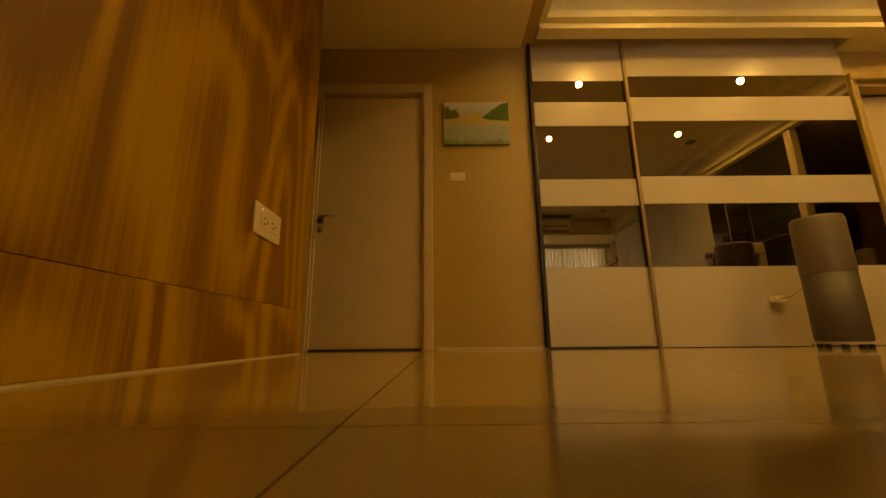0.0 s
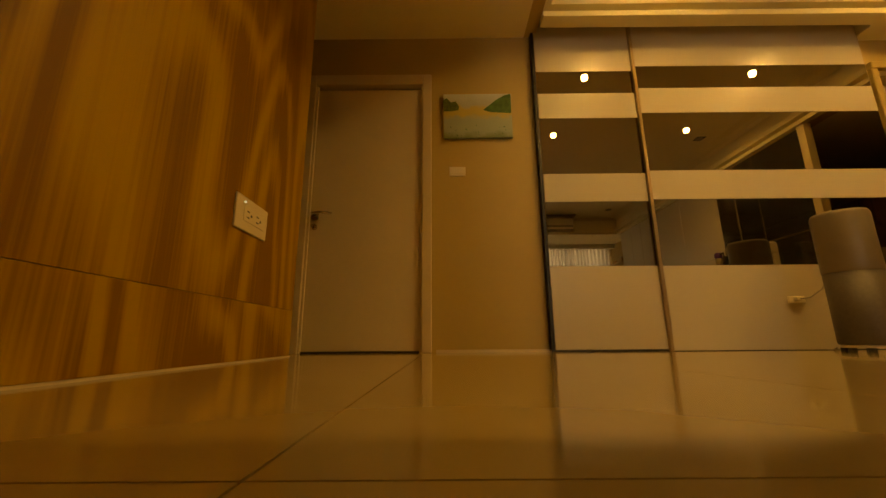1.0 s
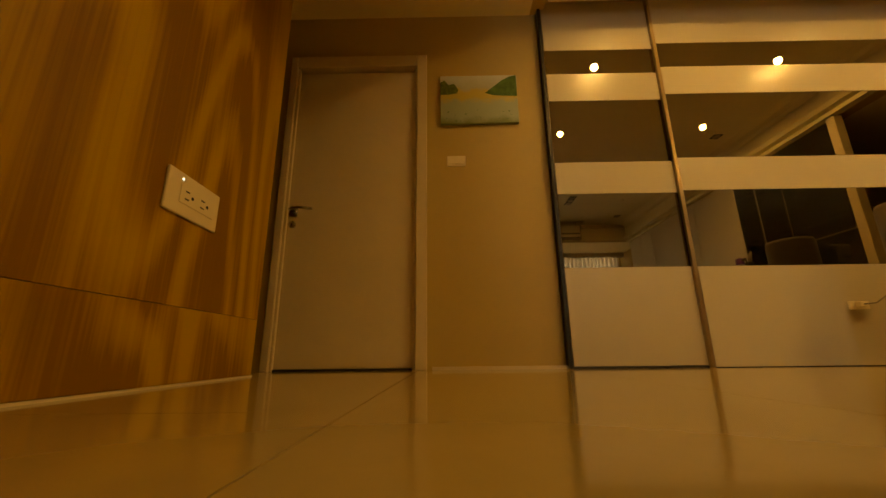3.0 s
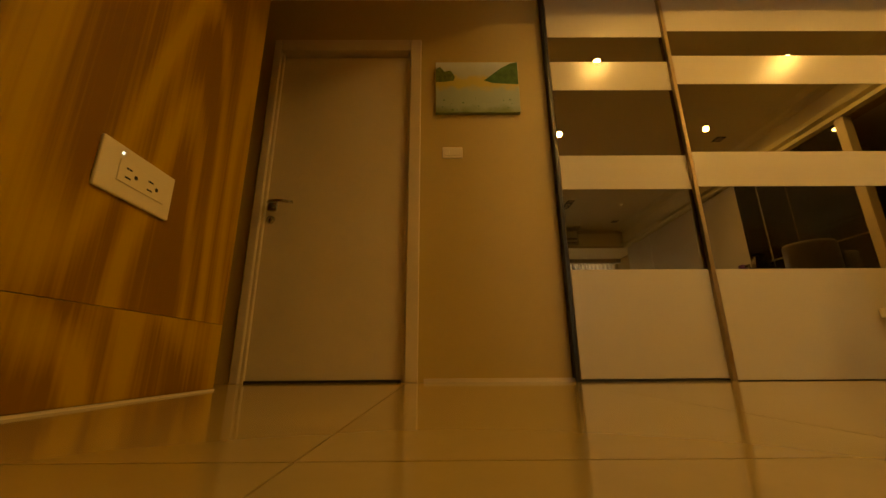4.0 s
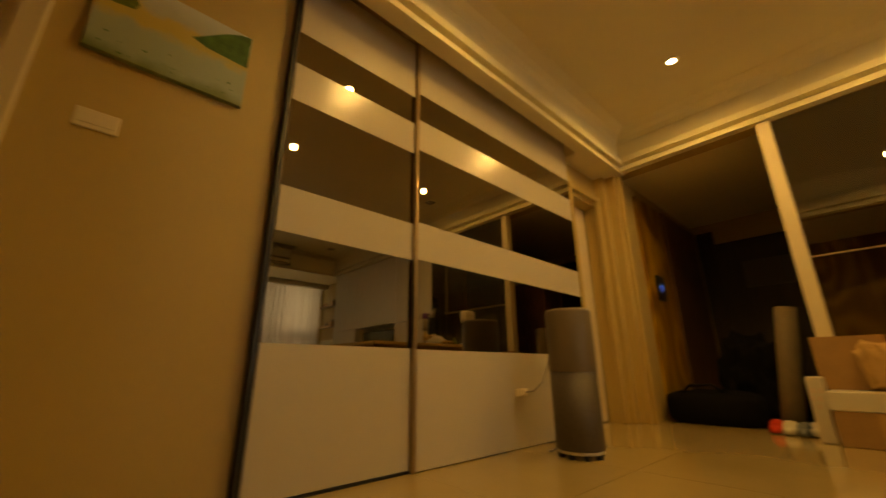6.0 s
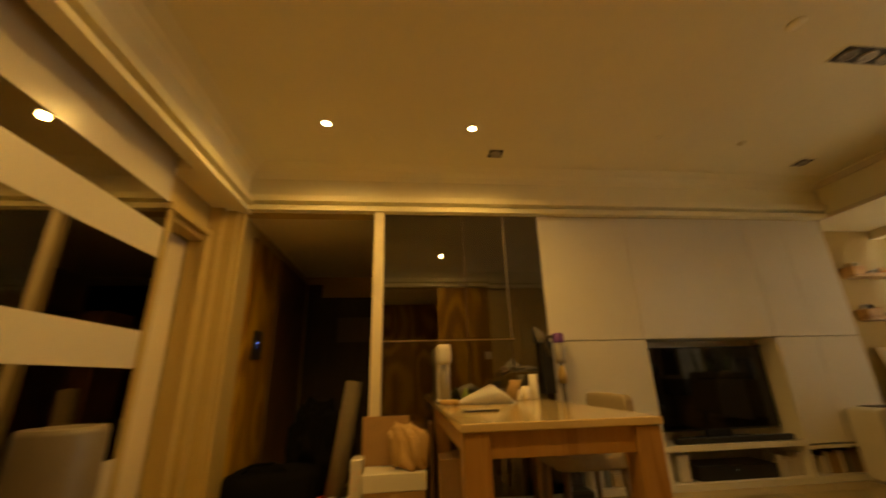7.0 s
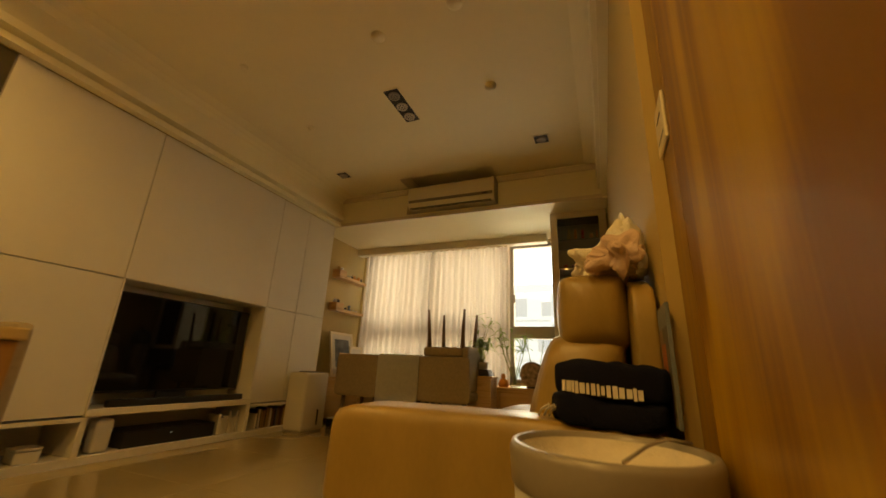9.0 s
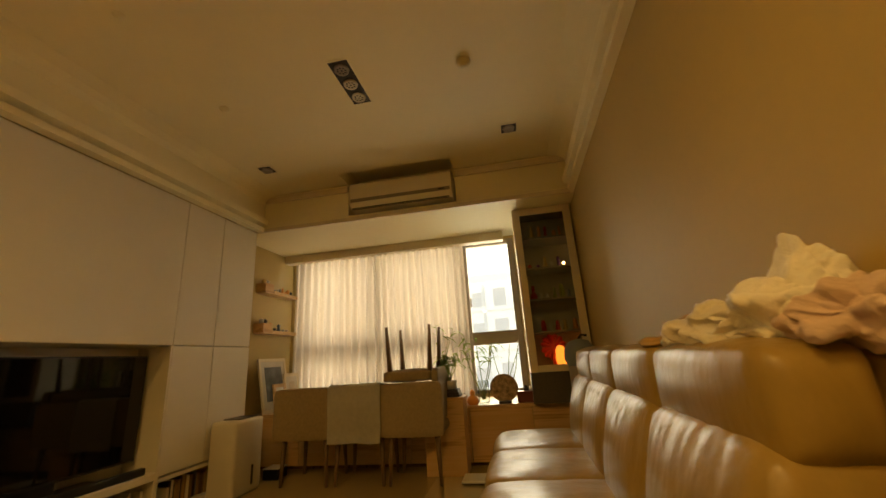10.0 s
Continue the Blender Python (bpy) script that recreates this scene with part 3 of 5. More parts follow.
def painting():
    t = thing("painting", 0.415, 2.0, 1.55, "small unframed landscape painting with green hills and a meadow", "painting")
    m = bpy.data.materials.new("landscape_paint")
    m.use_nodes = True
    nt = m.node_tree
    b = nt.nodes["Principled BSDF"]
    b.inputs["Roughness"].default_value = 0.5
    tc = nt.nodes.new("ShaderNodeTexCoord")
    n = nt.nodes.new("ShaderNodeTexNoise")
    n.inputs["Scale"].default_value, n.inputs["Detail"].default_value = 14, 6
    nt.links.new(tc.outputs["Object"], n.inputs["Vector"])
    sep = nt.nodes.new("ShaderNodeSeparateXYZ")
    nt.links.new(tc.outputs["Object"], sep.inputs[0])
    ad = nt.nodes.new("ShaderNodeMath")
    ad.operation = "MULTIPLY_ADD"
    ad.inputs[1].default_value = 0.10
    nt.links.new(n.outputs[0], ad.inputs[0])
    nt.links.new(sep.outputs[2], ad.inputs[2])
    mr = nt.nodes.new("ShaderNodeMapRange")
    mr.inputs[1].default_value, mr.inputs[2].default_value = 1.60, 1.96
    nt.links.new(ad.outputs[0], mr.inputs[0])
    rp = nt.nodes.new("ShaderNodeValToRGB")
    e = rp.color_ramp.elements
    e[0].position, e[0].color = 0.0, (0.20, 0.26, 0.12, 1)
    e[1].position, e[1].color = 1.0, (0.62, 0.66, 0.66, 1)
    for pos, c in ((0.15, (0.36, 0.42, 0.34)), (0.42, (0.40, 0.46, 0.36)), (0.52, (0.58, 0.48, 0.14)), (0.66, (0.62, 0.50, 0.16)), (0.74, (0.50, 0.52, 0.46))):
        q = e.new(pos)
        q.color = (*c, 1)
    nt.links.new(mr.outputs[0], rp.inputs[0])
    nt.links.new(rp.outputs[0], b.inputs["Base Color"])
    boxpart("canvas", t, m, 0.112, 0.628, 1.975, 2.0, 1.548, 1.916, 0.002)

    def hill(pts, green, name):
        bm = bmesh.new()
        bm.faces.new([bm.verts.new((0.112 + (x - 0.142) * 0.9396, 1.9735, 1.548 + (z - 1.548) * 0.9436)) for x, z in pts])
        part(name, bm, green, t)
    g1 = mat("painted_dark_green", (0.07, 0.16, 0.03), 0.5, 0, 0.45, 25)
    g2 = mat("painted_olive", (0.12, 0.17, 0.035), 0.5, 0, 0.5, 40)
    hill([(0.46, 1.79), (0.52, 1.84), (0.58, 1.89), (0.64, 1.925), (0.688, 1.935), (0.688, 1.76), (0.60, 1.765), (0.52, 1.77)], g1, "painted_hill")
    hill([(0.142, 1.88), (0.17, 1.90), (0.20, 1.86), (0.24, 1.87), (0.27, 1.82), (0.26, 1.79), (0.20, 1.78), (0.142, 1.78)], g2, "painted_trees")
    rnd = random.Random(4)
    for k in range(14):
        x, z = rnd.uniform(0.16, 0.67), rnd.uniform(1.555, 1.60) + (rnd.random() ** 3) * 0.08
        q = rnd.uniform(0.004, 0.011)
        hill([(x, z), (x + q, z + q * 0.4), (x + q * 0.7, z + q), (x - q * 0.5, z + q * 0.8)], g1, "painted_flower")


painting()

sw = thing("light_switch", 0.21, 2.0, 1.286, "ivory wall light switch plate", "light switch")
boxpart("plate", sw, M_IVORY, 0.150, 0.270, 1.992, 2.0, 1.250, 1.322, 0.003)
for k in range(3):
    boxpart("rocker", sw, M_IVORY, 0.162 + 0.033 * k, 0.193 + 0.033 * k, 1.988, 1.992, 1.266, 1.306, 0.001)

# ---- sliding-door wardrobe ----


def wardrobe():
    w = thing("wardrobe", 2.1, 2.1, 0, "fitted wardrobe with white and bronze mirror striped sliding doors", "wardrobe")
    boxpart("carcass", w, M_DARKWOOD, 0.82, 3.36, 2.03, 2.55, 0.02, 2.52, 0)
    boxpart("side_jamb", w, M_BLACK, 0.802, 0.822, 1.95, 2.02, 0.0, 2.46, 0.001, "black side jamb")
    boxpart("bottom_track", w, M_BLACK, 0.822, 3.36, 1.95, 2.02, 0.0, 0.010, 0, "black floor track")
    boxpart("top_track", w, M_TRACK, 0.802, 3.36, 1.93, 2.02, 2.50, 2.53, 0.001)
    z1 = [0.012, 0.565, 1.03, 1.243, 1.69, 1.90, 2.09, 2.50]
    for (x0, x1, yf, zz) in ((0.826, 1.60, 1.956, z1), (1.584, 3.355, 1.934, [0.004, 0.560, 1.035, 1.253, 1.715, 1.925, 2.115, 2.50])):
        door = boxpart("sliding_door", w, M_TRACK, x0, x1, yf + 0.008, yf + 0.028, zz[0], 2.50, 0.001, "striped sliding door")
        for k in range(7):
            white = k % 2 == 0
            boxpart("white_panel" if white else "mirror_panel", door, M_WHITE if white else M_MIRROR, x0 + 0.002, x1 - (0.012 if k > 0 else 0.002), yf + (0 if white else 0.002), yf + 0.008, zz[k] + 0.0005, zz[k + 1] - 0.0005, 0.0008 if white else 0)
    boxpart("pull_stile", w, M_TRACK, 1.560, 1.583, 1.930, 1.9555, 0.0, 2.50, 0.002, "champagne metal pull stile")


wardrobe()

nd = thing("door_2", 3.72, 2.2, 0, "dim plain door in the corner doorway", "door", kind="structure")
boxpart("door_leaf", nd, M_DOOR, 3.465, 3.975, 2.13, 2.17, 0.01, 2.05, 0.003)

# ---- glass partition and passage ----


def glass_partition():
    g = thing("glass_partition", 4.17, -0.2, 0, "smoked glass partition with thin cream bars", "glass partition", kind="structure")
    for y0, y1 in ((0.53, -0.203), (-0.211, -0.588), (-0.596, -0.93)):
        boxpart("pane", g, M_TINT, 4.172, 4.176, y1, y0, 0.02, 2.405, 0)
    boxpart("bar", g, M_WFRAME, 4.164, 4.172, -0.598, -0.590, 1.235, 2.405, 0.001)
    boxpart("bar", g, M_DARKWOOD, 4.166, 4.172, -0.210, -0.205, 1.235, 2.405, 0.001)
    boxpart("bar", g, M_TRACK, 4.160, 4.171, -0.62, 0.53, 1.230, 1.242, 0.001)
    boxpart("sill_rail", g, M_TRIM, 4.15, 4.20, -0.93, 0.53, 0.0, 0.04, 0.001)


glass_partition()
pc = thing("passage_cabinet", 5.3, -0.2, 0, "brown wooden cabinet behind the smoked glass", "cabinet")
for y0, y1 in ((-0.94, -0.42), (-0.415, 0.05), (0.055, 0.50)):
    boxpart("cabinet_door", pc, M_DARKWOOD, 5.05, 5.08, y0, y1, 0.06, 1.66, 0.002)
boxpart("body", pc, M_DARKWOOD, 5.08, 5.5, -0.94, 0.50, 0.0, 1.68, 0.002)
pp = thing("passage_panel", 4.9, 1.8, 0, "orange-brown wooden wall panel in the passage with added dark panels for shade", "wall panel", kind="structure")
boxpart("panel", pp, M_PINE, 4.55, 5.3, 1.795, 1.82, 0.0, 2.3, 0.002)
# three dark panels added: the passage end's shade is put into their colour
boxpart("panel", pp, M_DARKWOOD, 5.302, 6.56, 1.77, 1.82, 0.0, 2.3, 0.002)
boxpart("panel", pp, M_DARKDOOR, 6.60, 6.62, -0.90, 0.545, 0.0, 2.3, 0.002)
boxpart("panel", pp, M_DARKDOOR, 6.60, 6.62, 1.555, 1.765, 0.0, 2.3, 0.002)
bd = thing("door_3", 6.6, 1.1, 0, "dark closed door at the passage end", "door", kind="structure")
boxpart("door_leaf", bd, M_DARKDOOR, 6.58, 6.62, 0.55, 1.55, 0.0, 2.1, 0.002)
boxpart("door_panel", bd, M_DGREY, 6.57, 6.58, 0.72, 1.30, 1.45, 1.80, 0.002)

# ---- television wall ----


def tv_wall():
    X = 4.17
    zt = 2.40
    spec = [("cabinet", -0.935, -1.82, 1.213, zt), ("cabinet", -1.823, -3.135, 1.213, zt), ("cabinet", -3.138, -3.55, 1.213, zt), ("cabinet", -3.553, -4.02, 1.213, zt),
            ("cabinet", -0.935, -1.82, 0.30, 1.208), ("cabinet", -3.138, -3.55, 0.30, 1.208), ("cabinet", -3.553, -4.02, 0.30, 1.208)]
    for n, y0, y1, z0, z1 in spec:
        c = thing(n, X + 0.2, (y0 + y1) / 2, z0, "handleless white laminate wall cabinet", "cabinet", "television wall cabinets")
        boxpart("body", c, M_CAB, X + 0.021, X + 0.44, y1, y0, z0, z1, 0)
        boxpart("cabinet_door", c, M_CAB, X, X + 0.02, y1 + 0.0015, y0 - 0.0015, z0 + 0.0015, z1 - 0.0015, 0.0015)
    n = thing("television_niche", X + 0.2, -2.48, 0.30, "white recessed niche around the television", "niche")
    boxpart("back", n, M_CAB, X + 0.30, X + 0.44, -3.135, -1.823, 0.335, 1.208, 0)
    boxpart("ledge", n, M_CAB, X - 0.012, X + 0.44, -3.135, -1.823, 0.29, 0.335, 0.002)
    boxpart("cheek", n, M_CAB, X, X + 0.30, -1.835, -1.823, 0.336, 1.208, 0)
    boxpart("cheek", n, M_CAB, X, X + 0.30, -3.135, -3.123, 0.336, 1.208, 0)
    lw = thing("media_shelf", X + 0.2, -2.4, 0, "low white open shelf unit under the television wall", "shelf unit")
    boxpart("base", lw, M_CAB, X, X + 0.44, -4.02, -0.935, 0.0, 0.05, 0.002)
    boxpart("back", lw, M_CAB, X + 0.40, X + 0.44, -4.02, -0.935, 0.05, 0.298, 0)
    for y in (-0.95, -1.83, -3.13, -4.01):
        boxpart("divider", lw, M_CAB, X - 0.002, X + 0.40, y - 0.018, y + 0.018, 0.05, 0.288, 0.001)
    boxpart("top_rail", lw, M_CAB, X - 0.004, X + 0.40, -1.81, -0.97, 0.262, 0.288, 0.001)
    boxpart("top_rail", lw, M_CAB, X - 0.004, X + 0.40, -3.99, -3.15, 0.262, 0.288, 0.001)
    tv = thing("television", 4.33, -2.48, 0.335, "large black flat television switched off on a low foot", "television")
    boxpart("housing", tv, M_BLACK, 4.33, 4.37, -3.09, -1.88, 0.42, 1.145, 0.004)
    boxpart("screen", tv, M_SCREEN, 4.327, 4.33, -3.078, -1.892, 0.437, 1.133, 0)
    boxpart("stand_neck", tv, M_BLACK, 4.335, 4.365, -2.6, -2.36, 0.36, 0.42, 0.002)
    boxpart("foot", tv, M_BLACK, 4.24, 4.44, -2.85, -2.1, 0.336, 0.36, 0.004)
    sb = thing("soundbar", 4.22, -2.5, 0.335, "slim black soundbar on the television ledge", "soundbar")
    boxpart("body", sb, M_BLACK, 4.19, 4.235, -3.06, -1.95, 0.336, 0.385, 0.008, seg=2)
    bx = thing("media_box", 4.3, -2.4, 0.05, "black media receiver in the low shelf", "receiver")
    boxpart("body", bx, M_BLACK, 4.22, 4.5, -2.85, -2.12, 0.05, 0.16, 0.006)
    boxpart("indicator", bx, M_LED, 4.217, 4.22, -2.47, -2.465, 0.12, 0.125, 0)
    rt = thing("white_router", 4.25, -1.98, 0.05, "upright white plastic router on the low shelf", "router")
    boxpart("body", rt, M_WPLASTIC, 4.2, 4.3, -2.04, -1.93, 0.05, 0.26, 0.02, seg=3)
    rnd = random.Random(9)
    cols = [M_CARD, M_LEGWOOD, M_KRAFT, M_POT, M_DARKPOT, M_BLUE, M_IVORY]
    for a, b in ((-3.98, -3.3), (-3.1, -2.9)):
        y = a
        while y < b:
            wd, ht = rnd.uniform(0.012, 0.035), rnd.uniform(0.12, 0.19)
            k = thing("book", 4.3, y, 0.05, "upright book on the low shelf", "book", "books on the low shelf")
            boxpart("cover", k, cols[rnd.randrange(7)] if a < -3.2 else M_POT, 4.22 + rnd.uniform(0, 0.03), 4.38, y, y + wd, 0.05, 0.05 + ht, 0.001)
            y += wd + 0.002
    for (y, s, h, mt, lb) in ((-1.05, 0.11, 0.10, M_DARKPOT, "dark"), (-1.22, 0.12, 0.14, M_POT, "white"), (-1.42, 0.14, 0.09, M_GREYFAB, "taupe"), (-1.62, 0.12, 0.07, M_WPLASTIC, "white"), (-1.31, 0.05, 0.17, M_BLUE, "grey-blue")):
        k = thing("storage_box", 4.3, y, 0.05, "small %s box in the low shelf" % lb, "storage box")
        boxpart("body", k, mt, 4.21, 4.21 + s, y - s / 2, y + s / 2, 0.05, 0.05 + h, 0.006)
        boxpart("lid", k, mt, 4.207, 4.213 + s, y - s / 2 - 0.003, y + s / 2 + 0.003, 0.05 + h, 0.065 + h, 0.004)


tv_wall()

# ---- downlights and ceiling fittings ----
for sx, sy in SPOTS:
    t = thing("downlight", sx, sy, H, "round lit recessed ceiling downlight", "downlight", "lit ceiling downlights")
    bm = bmesh.new()
    lathe(bm, [(0.030, -0.001), (0.030, -0.006), (0.044, -0.006), (0.05, -0.001)], seg=28)
    bmesh.ops.translate(bm, vec=(sx, sy, H), verts=bm.verts)
    part("ring", bm, M_CEIL, t, "", True)
    bm = bmesh.new()
    bmesh.ops.create_circle(bm, cap_ends=True, segments=28, radius=0.030, matrix=Matrix.Translation((sx, sy, H - 0.004)))
    part("lens", bm, M_LAMP, t, "glowing warm lens")


def square_downlight(x, y, s=0.15, label="unlit square black recessed downlight"):
    t = thing("square_downlight", x, y, H, label, "downlight", "unlit square downlights")
    h = s / 2
    for a in ((-h, h, h - 0.012, h), (-h, h, -h, -h + 0.012), (-h, -h + 0.012, -h + 0.012, h - 0.012), (h - 0.012, h, -h + 0.012, h - 0.012)):
        boxpart("frame", t, M_CEIL, x + a[0], x + a[1], y + a[2], y + a[3], H - 0.006, H - 0.0005, 0.001)
    boxpart("box_face", t, M_BLACK, x - h + 0.012, x + h - 0.012, y - h + 0.012, y + h - 0.012, H - 0.003, H - 0.0008, 0)
    bm = bmesh.new()
    lathe(bm, [(0.0, H - 0.012), (0.034, H - 0.010), (0.045, H - 0.018), (0.05, H - 0.004)], x, y, 24)
    part("reflector", bm, M_GPLASTIC, t, "grey reflector", True)


for p in ((3.73, -0.46), (1.43, -3.46), (3.72, -3.50)):
    square_downlight(*p)


def triple_downlight(x, y):
    t = thing("triple_downlight", x, y, H, "rectangular black recessed fitting with three unlit lamps", "downlight")
    for a in ((-0.075, 0.075, 0.213, 0.225), (-0.075, 0.075, -0.225, -0.213), (-0.075, -0.065, -0.213, 0.213), (0.065, 0.075, -0.213, 0.213)):
        boxpart("frame", t, M_CEIL, x + a[0], x + a[1], y + a[2], y + a[3], H - 0.006, H - 0.0005, 0.001)
    boxpart("tray", t, M_BLACK, x - 0.065, x + 0.065, y - 0.213, y + 0.213, H - 0.003, H - 0.0008, 0)
    for k in (-1, 0, 1):
        bm = bmesh.new()
        lathe(bm, [(0.0, H - 0.014), (0.038, H - 0.012), (0.046, H - 0.018), (0.048, H - 0.004)], x, y + 0.14 * k, 28)
        r = part("lamp", bm, M_GPLASTIC if k > 0 else M_POT, t, "unlit round lamp", True)
        bm = bmesh.new()
        for j in range(9):
            a = j * 2 * math.pi / 8
            q = 0.026 if j else 0
            bmesh.ops.create_circle(bm, cap_ends=True, segments=10, radius=0.0065, matrix=Matrix.Translation((x + q * math.cos(a), y + 0.14 * k + q * math.sin(a), H - 0.0155)))
        part("lamp_holes", bm, M_BLACK, r)


triple_downlight(2.47, -2.60)
for i, (x, y, r, dz) in enumerate(((3.442, -2.60, 0.032, 0.03), (1.693, -2.60, 0.045, 0.035), (2.287, -1.90, 0.05, 0.008), (3.405, -1.80, 0.03, 0.008), (1.713, -1.84, 0.05, 0.008))):
    bm = bmesh.new()
    lathe(bm, [(0.0, H - dz), (r * 0.5, H - dz), (r * 0.6, H - dz * 0.6), (r, H - dz * 0.4), (r, H - 0.001)], x, y, 24)
    o = mesh_ob("ceiling_sensor", bm, M_CEIL, True)
    tagged(o, "small round cream ceiling sensor", "sensor", "ceiling sensors")
bm = bmesh.new()
lathe(bm, [(0.0, HL - 0.02), (0.025, HL - 0.02), (0.045, HL - 0.006), (0.05, HL - 0.001)], -0.09, 1.456, 24)
tagged(mesh_ob("ceiling_sensor", bm, M_DGREY, True), "small dark round fitting in the hall ceiling", "sensor")


def air_conditioner():
    t = thing("air_conditioner", 2.56, -4.15, 2.50, "cream split air conditioner set into the ceiling recess", "air conditioner")
    bm = bmesh.new()
    prof = [(-4.30, 2.54), (-4.12, 2.505), (-4.03, 2.515), (-3.985, 2.555), (-3.975, 2.60), (-3.98, 2.77), (-4.01, 2.80), (-4.30, 2.80)]
    r = [[bm.verts.new((x, y, z)) for y, z in prof] for x in (2.03, 3.10)]
    n = len(prof)
    for k in range(n):
        bm.faces.new((r[0][k], r[0][(k + 1) % n], r[1][(k + 1) % n], r[1][k]))
    bm.faces.new(r[0])
    bm.faces.new(r[1][::-1])
    part("housing", bm, M_ACWHITE, t)
    boxpart("louvre", t, M_GPLASTIC, 2.045, 3.085, -3.992, -3.970, 2.578, 2.612, 0.003, "grey trim band above the flap")
    bm = bmesh.new()
    box(bm, 2.05, 3.08, -0.006, 0.006, -0.034, 0.034, 0.003)
    bmesh.ops.transform(bm, matrix=Matrix.Translation((0, -3.985, 2.538)) @ Matrix.Rotation(radians(-28), 4, "X"), verts=bm.verts)
    part("flap", bm, M_ACWHITE, t, "pale air flap")
    boxpart("air_slot", t, M_BLACK, 2.06, 3.07, -4.02, -3.985, 2.508, 2.516, 0, "dark air slot")
    boxpart("indicator", t, M_BLACK, 2.10, 2.16, -3.971, -3.968, 2.588, 2.600, 0.001)


air_conditioner()

# ---- window bay ----


def window_1():
    w = thing("window_1", 2.9, -5.26, 0.56, "aluminium framed window with daylight outside", "window", kind="structure")
    fr = [(1.49, 1.56, 0.56, 2.37), (2.08, 2.16, 0.56, 2.37), (3.22, 3.29, 0.56, 2.37), (4.30, 4.36, 0.56, 2.37)]
    for x0, x1, z0, z1 in fr:
        boxpart("window_frame", w, M_WFRAME, x0, x1, -5.30, -5.21, z0, z1, 0.004)
    for x0, x1 in ((1.56, 2.08), (2.16, 3.22), (3.29, 4.30)):
        for z0, z1 in ((0.56, 0.60), (1.10, 1.25), (2.31, 2.37)):
            boxpart("window_frame", w, M_WFRAME, x0, x1, -5.295, -5.215, z0, z1, 0.003)
        for z0, z1 in ((0.60, 1.10), (1.25, 2.31)):
            p = boxpart("pane", w, M_GLASS, x0, x1, -5.258, -5.252, z0, z1, 0)
            p.visible_shadow = False
    boxpart("latch", w, M_WFRAME, 2.055, 2.075, -5.215, -5.19, 1.55, 1.66, 0.003)


window_1()
struct("curtain_box", M_TRIM, [(1.60, 4.45, -5.10, -4.98, 2.30, 2.40)], "cream curtain pelmet under the bay ceiling", "pelmet", 0.004)


def curtain():
    bm = bmesh.new()
    x0, x1, n = 2.10, 4.34, 260
    rows = []
    zs = [2.31, 2.2, 1.9, 1.5, 1.1, 0.7, 0.50]
    for j, z in enumerate(zs):
        k = j / (len(zs) - 1)
        row = []
        for i in range(n + 1):
            u = i / n
            ph = u * 2 * math.pi * 24 + 2.6 * noise.noise(Vector((u * 7, 0, 0))) + 0.25 * noise.noise(Vector((u * 20, k * 1.2, 2)))
            amp = (0.034 + 0.022 * k) * (0.75 + 0.5 * noise.noise(Vector((u * 7, 3, 0))))
            row.append(bm.verts.new((x0 + (x1 - x0) * u + 0.008 * noise.noise(Vector((u * 20, k * 2, 5))), -5.075 + amp * math.sin(ph), z)))
        rows.append(row)
    for a, b in zip(rows, rows[1:]):
        for i in range(n):
            bm.faces.new((a[i], a[i + 1], b[i + 1], b[i]))
    o = mesh_ob("curtain", bm, M_CURTAIN, True)
    return tagged(o, "drawn sheer cream curtain glowing with daylight", "curtain")


curtain()

# building across the street; emission stands in for hazy daylight on its faces
ob_far = thing("far_building", 1.0, -16, -6, "pale apartment block across the street, glowing in place of hazy daylight", "building")
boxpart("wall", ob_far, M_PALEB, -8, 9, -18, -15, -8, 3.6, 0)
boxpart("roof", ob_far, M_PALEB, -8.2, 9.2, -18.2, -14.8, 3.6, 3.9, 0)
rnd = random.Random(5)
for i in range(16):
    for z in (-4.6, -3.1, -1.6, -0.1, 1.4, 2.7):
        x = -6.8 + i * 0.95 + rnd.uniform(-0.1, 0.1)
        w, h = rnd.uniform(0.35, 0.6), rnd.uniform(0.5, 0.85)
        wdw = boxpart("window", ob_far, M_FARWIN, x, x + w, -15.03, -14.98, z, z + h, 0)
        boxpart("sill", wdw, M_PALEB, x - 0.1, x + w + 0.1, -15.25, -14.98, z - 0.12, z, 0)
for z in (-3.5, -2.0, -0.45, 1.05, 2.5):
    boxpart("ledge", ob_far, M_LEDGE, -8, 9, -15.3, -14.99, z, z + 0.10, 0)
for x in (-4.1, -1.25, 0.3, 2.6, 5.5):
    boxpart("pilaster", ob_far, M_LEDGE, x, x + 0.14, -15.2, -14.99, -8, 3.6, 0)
struct("backdrop", M_SKY, [(-60, 60, -60.5, -60, -20, 40)], "bright overcast sky beyond the window", "sky")
struct("ground", M_GPLASTIC, [(-400, 400, -800, -6, -9, -8.5)], "grey street far below the window", "ground")

bench = thing("window_bench", 2.6, -4.75, 0, "long low maple window bench", "bench")
boxpart("bench_top", bench, M_BENCH, 0.905, 4.45, -5.19, -4.42, 0.50, 0.53, 0.003)
for k in range(6):
    a = 0.91 + k * 0.588
    boxpart("front_panel", bench, M_BENCH, a, a + 0.582, -4.46, -4.44, 0.04, 0.498, 0.002)
boxpart("plinth", bench, M_DARKWOOD, 0.91, 4.44, -4.62, -4.50, 0.0, 0.04, 0)
mc = thing("side_cabinet", 2.26, -4.3, 0, "small maple side cabinet in front of the window bench", "cabinet")
boxpart("body", mc, M_BENCH, 2.10, 2.46, -4.41, -4.17, 0.0, 0.61, 0.003)
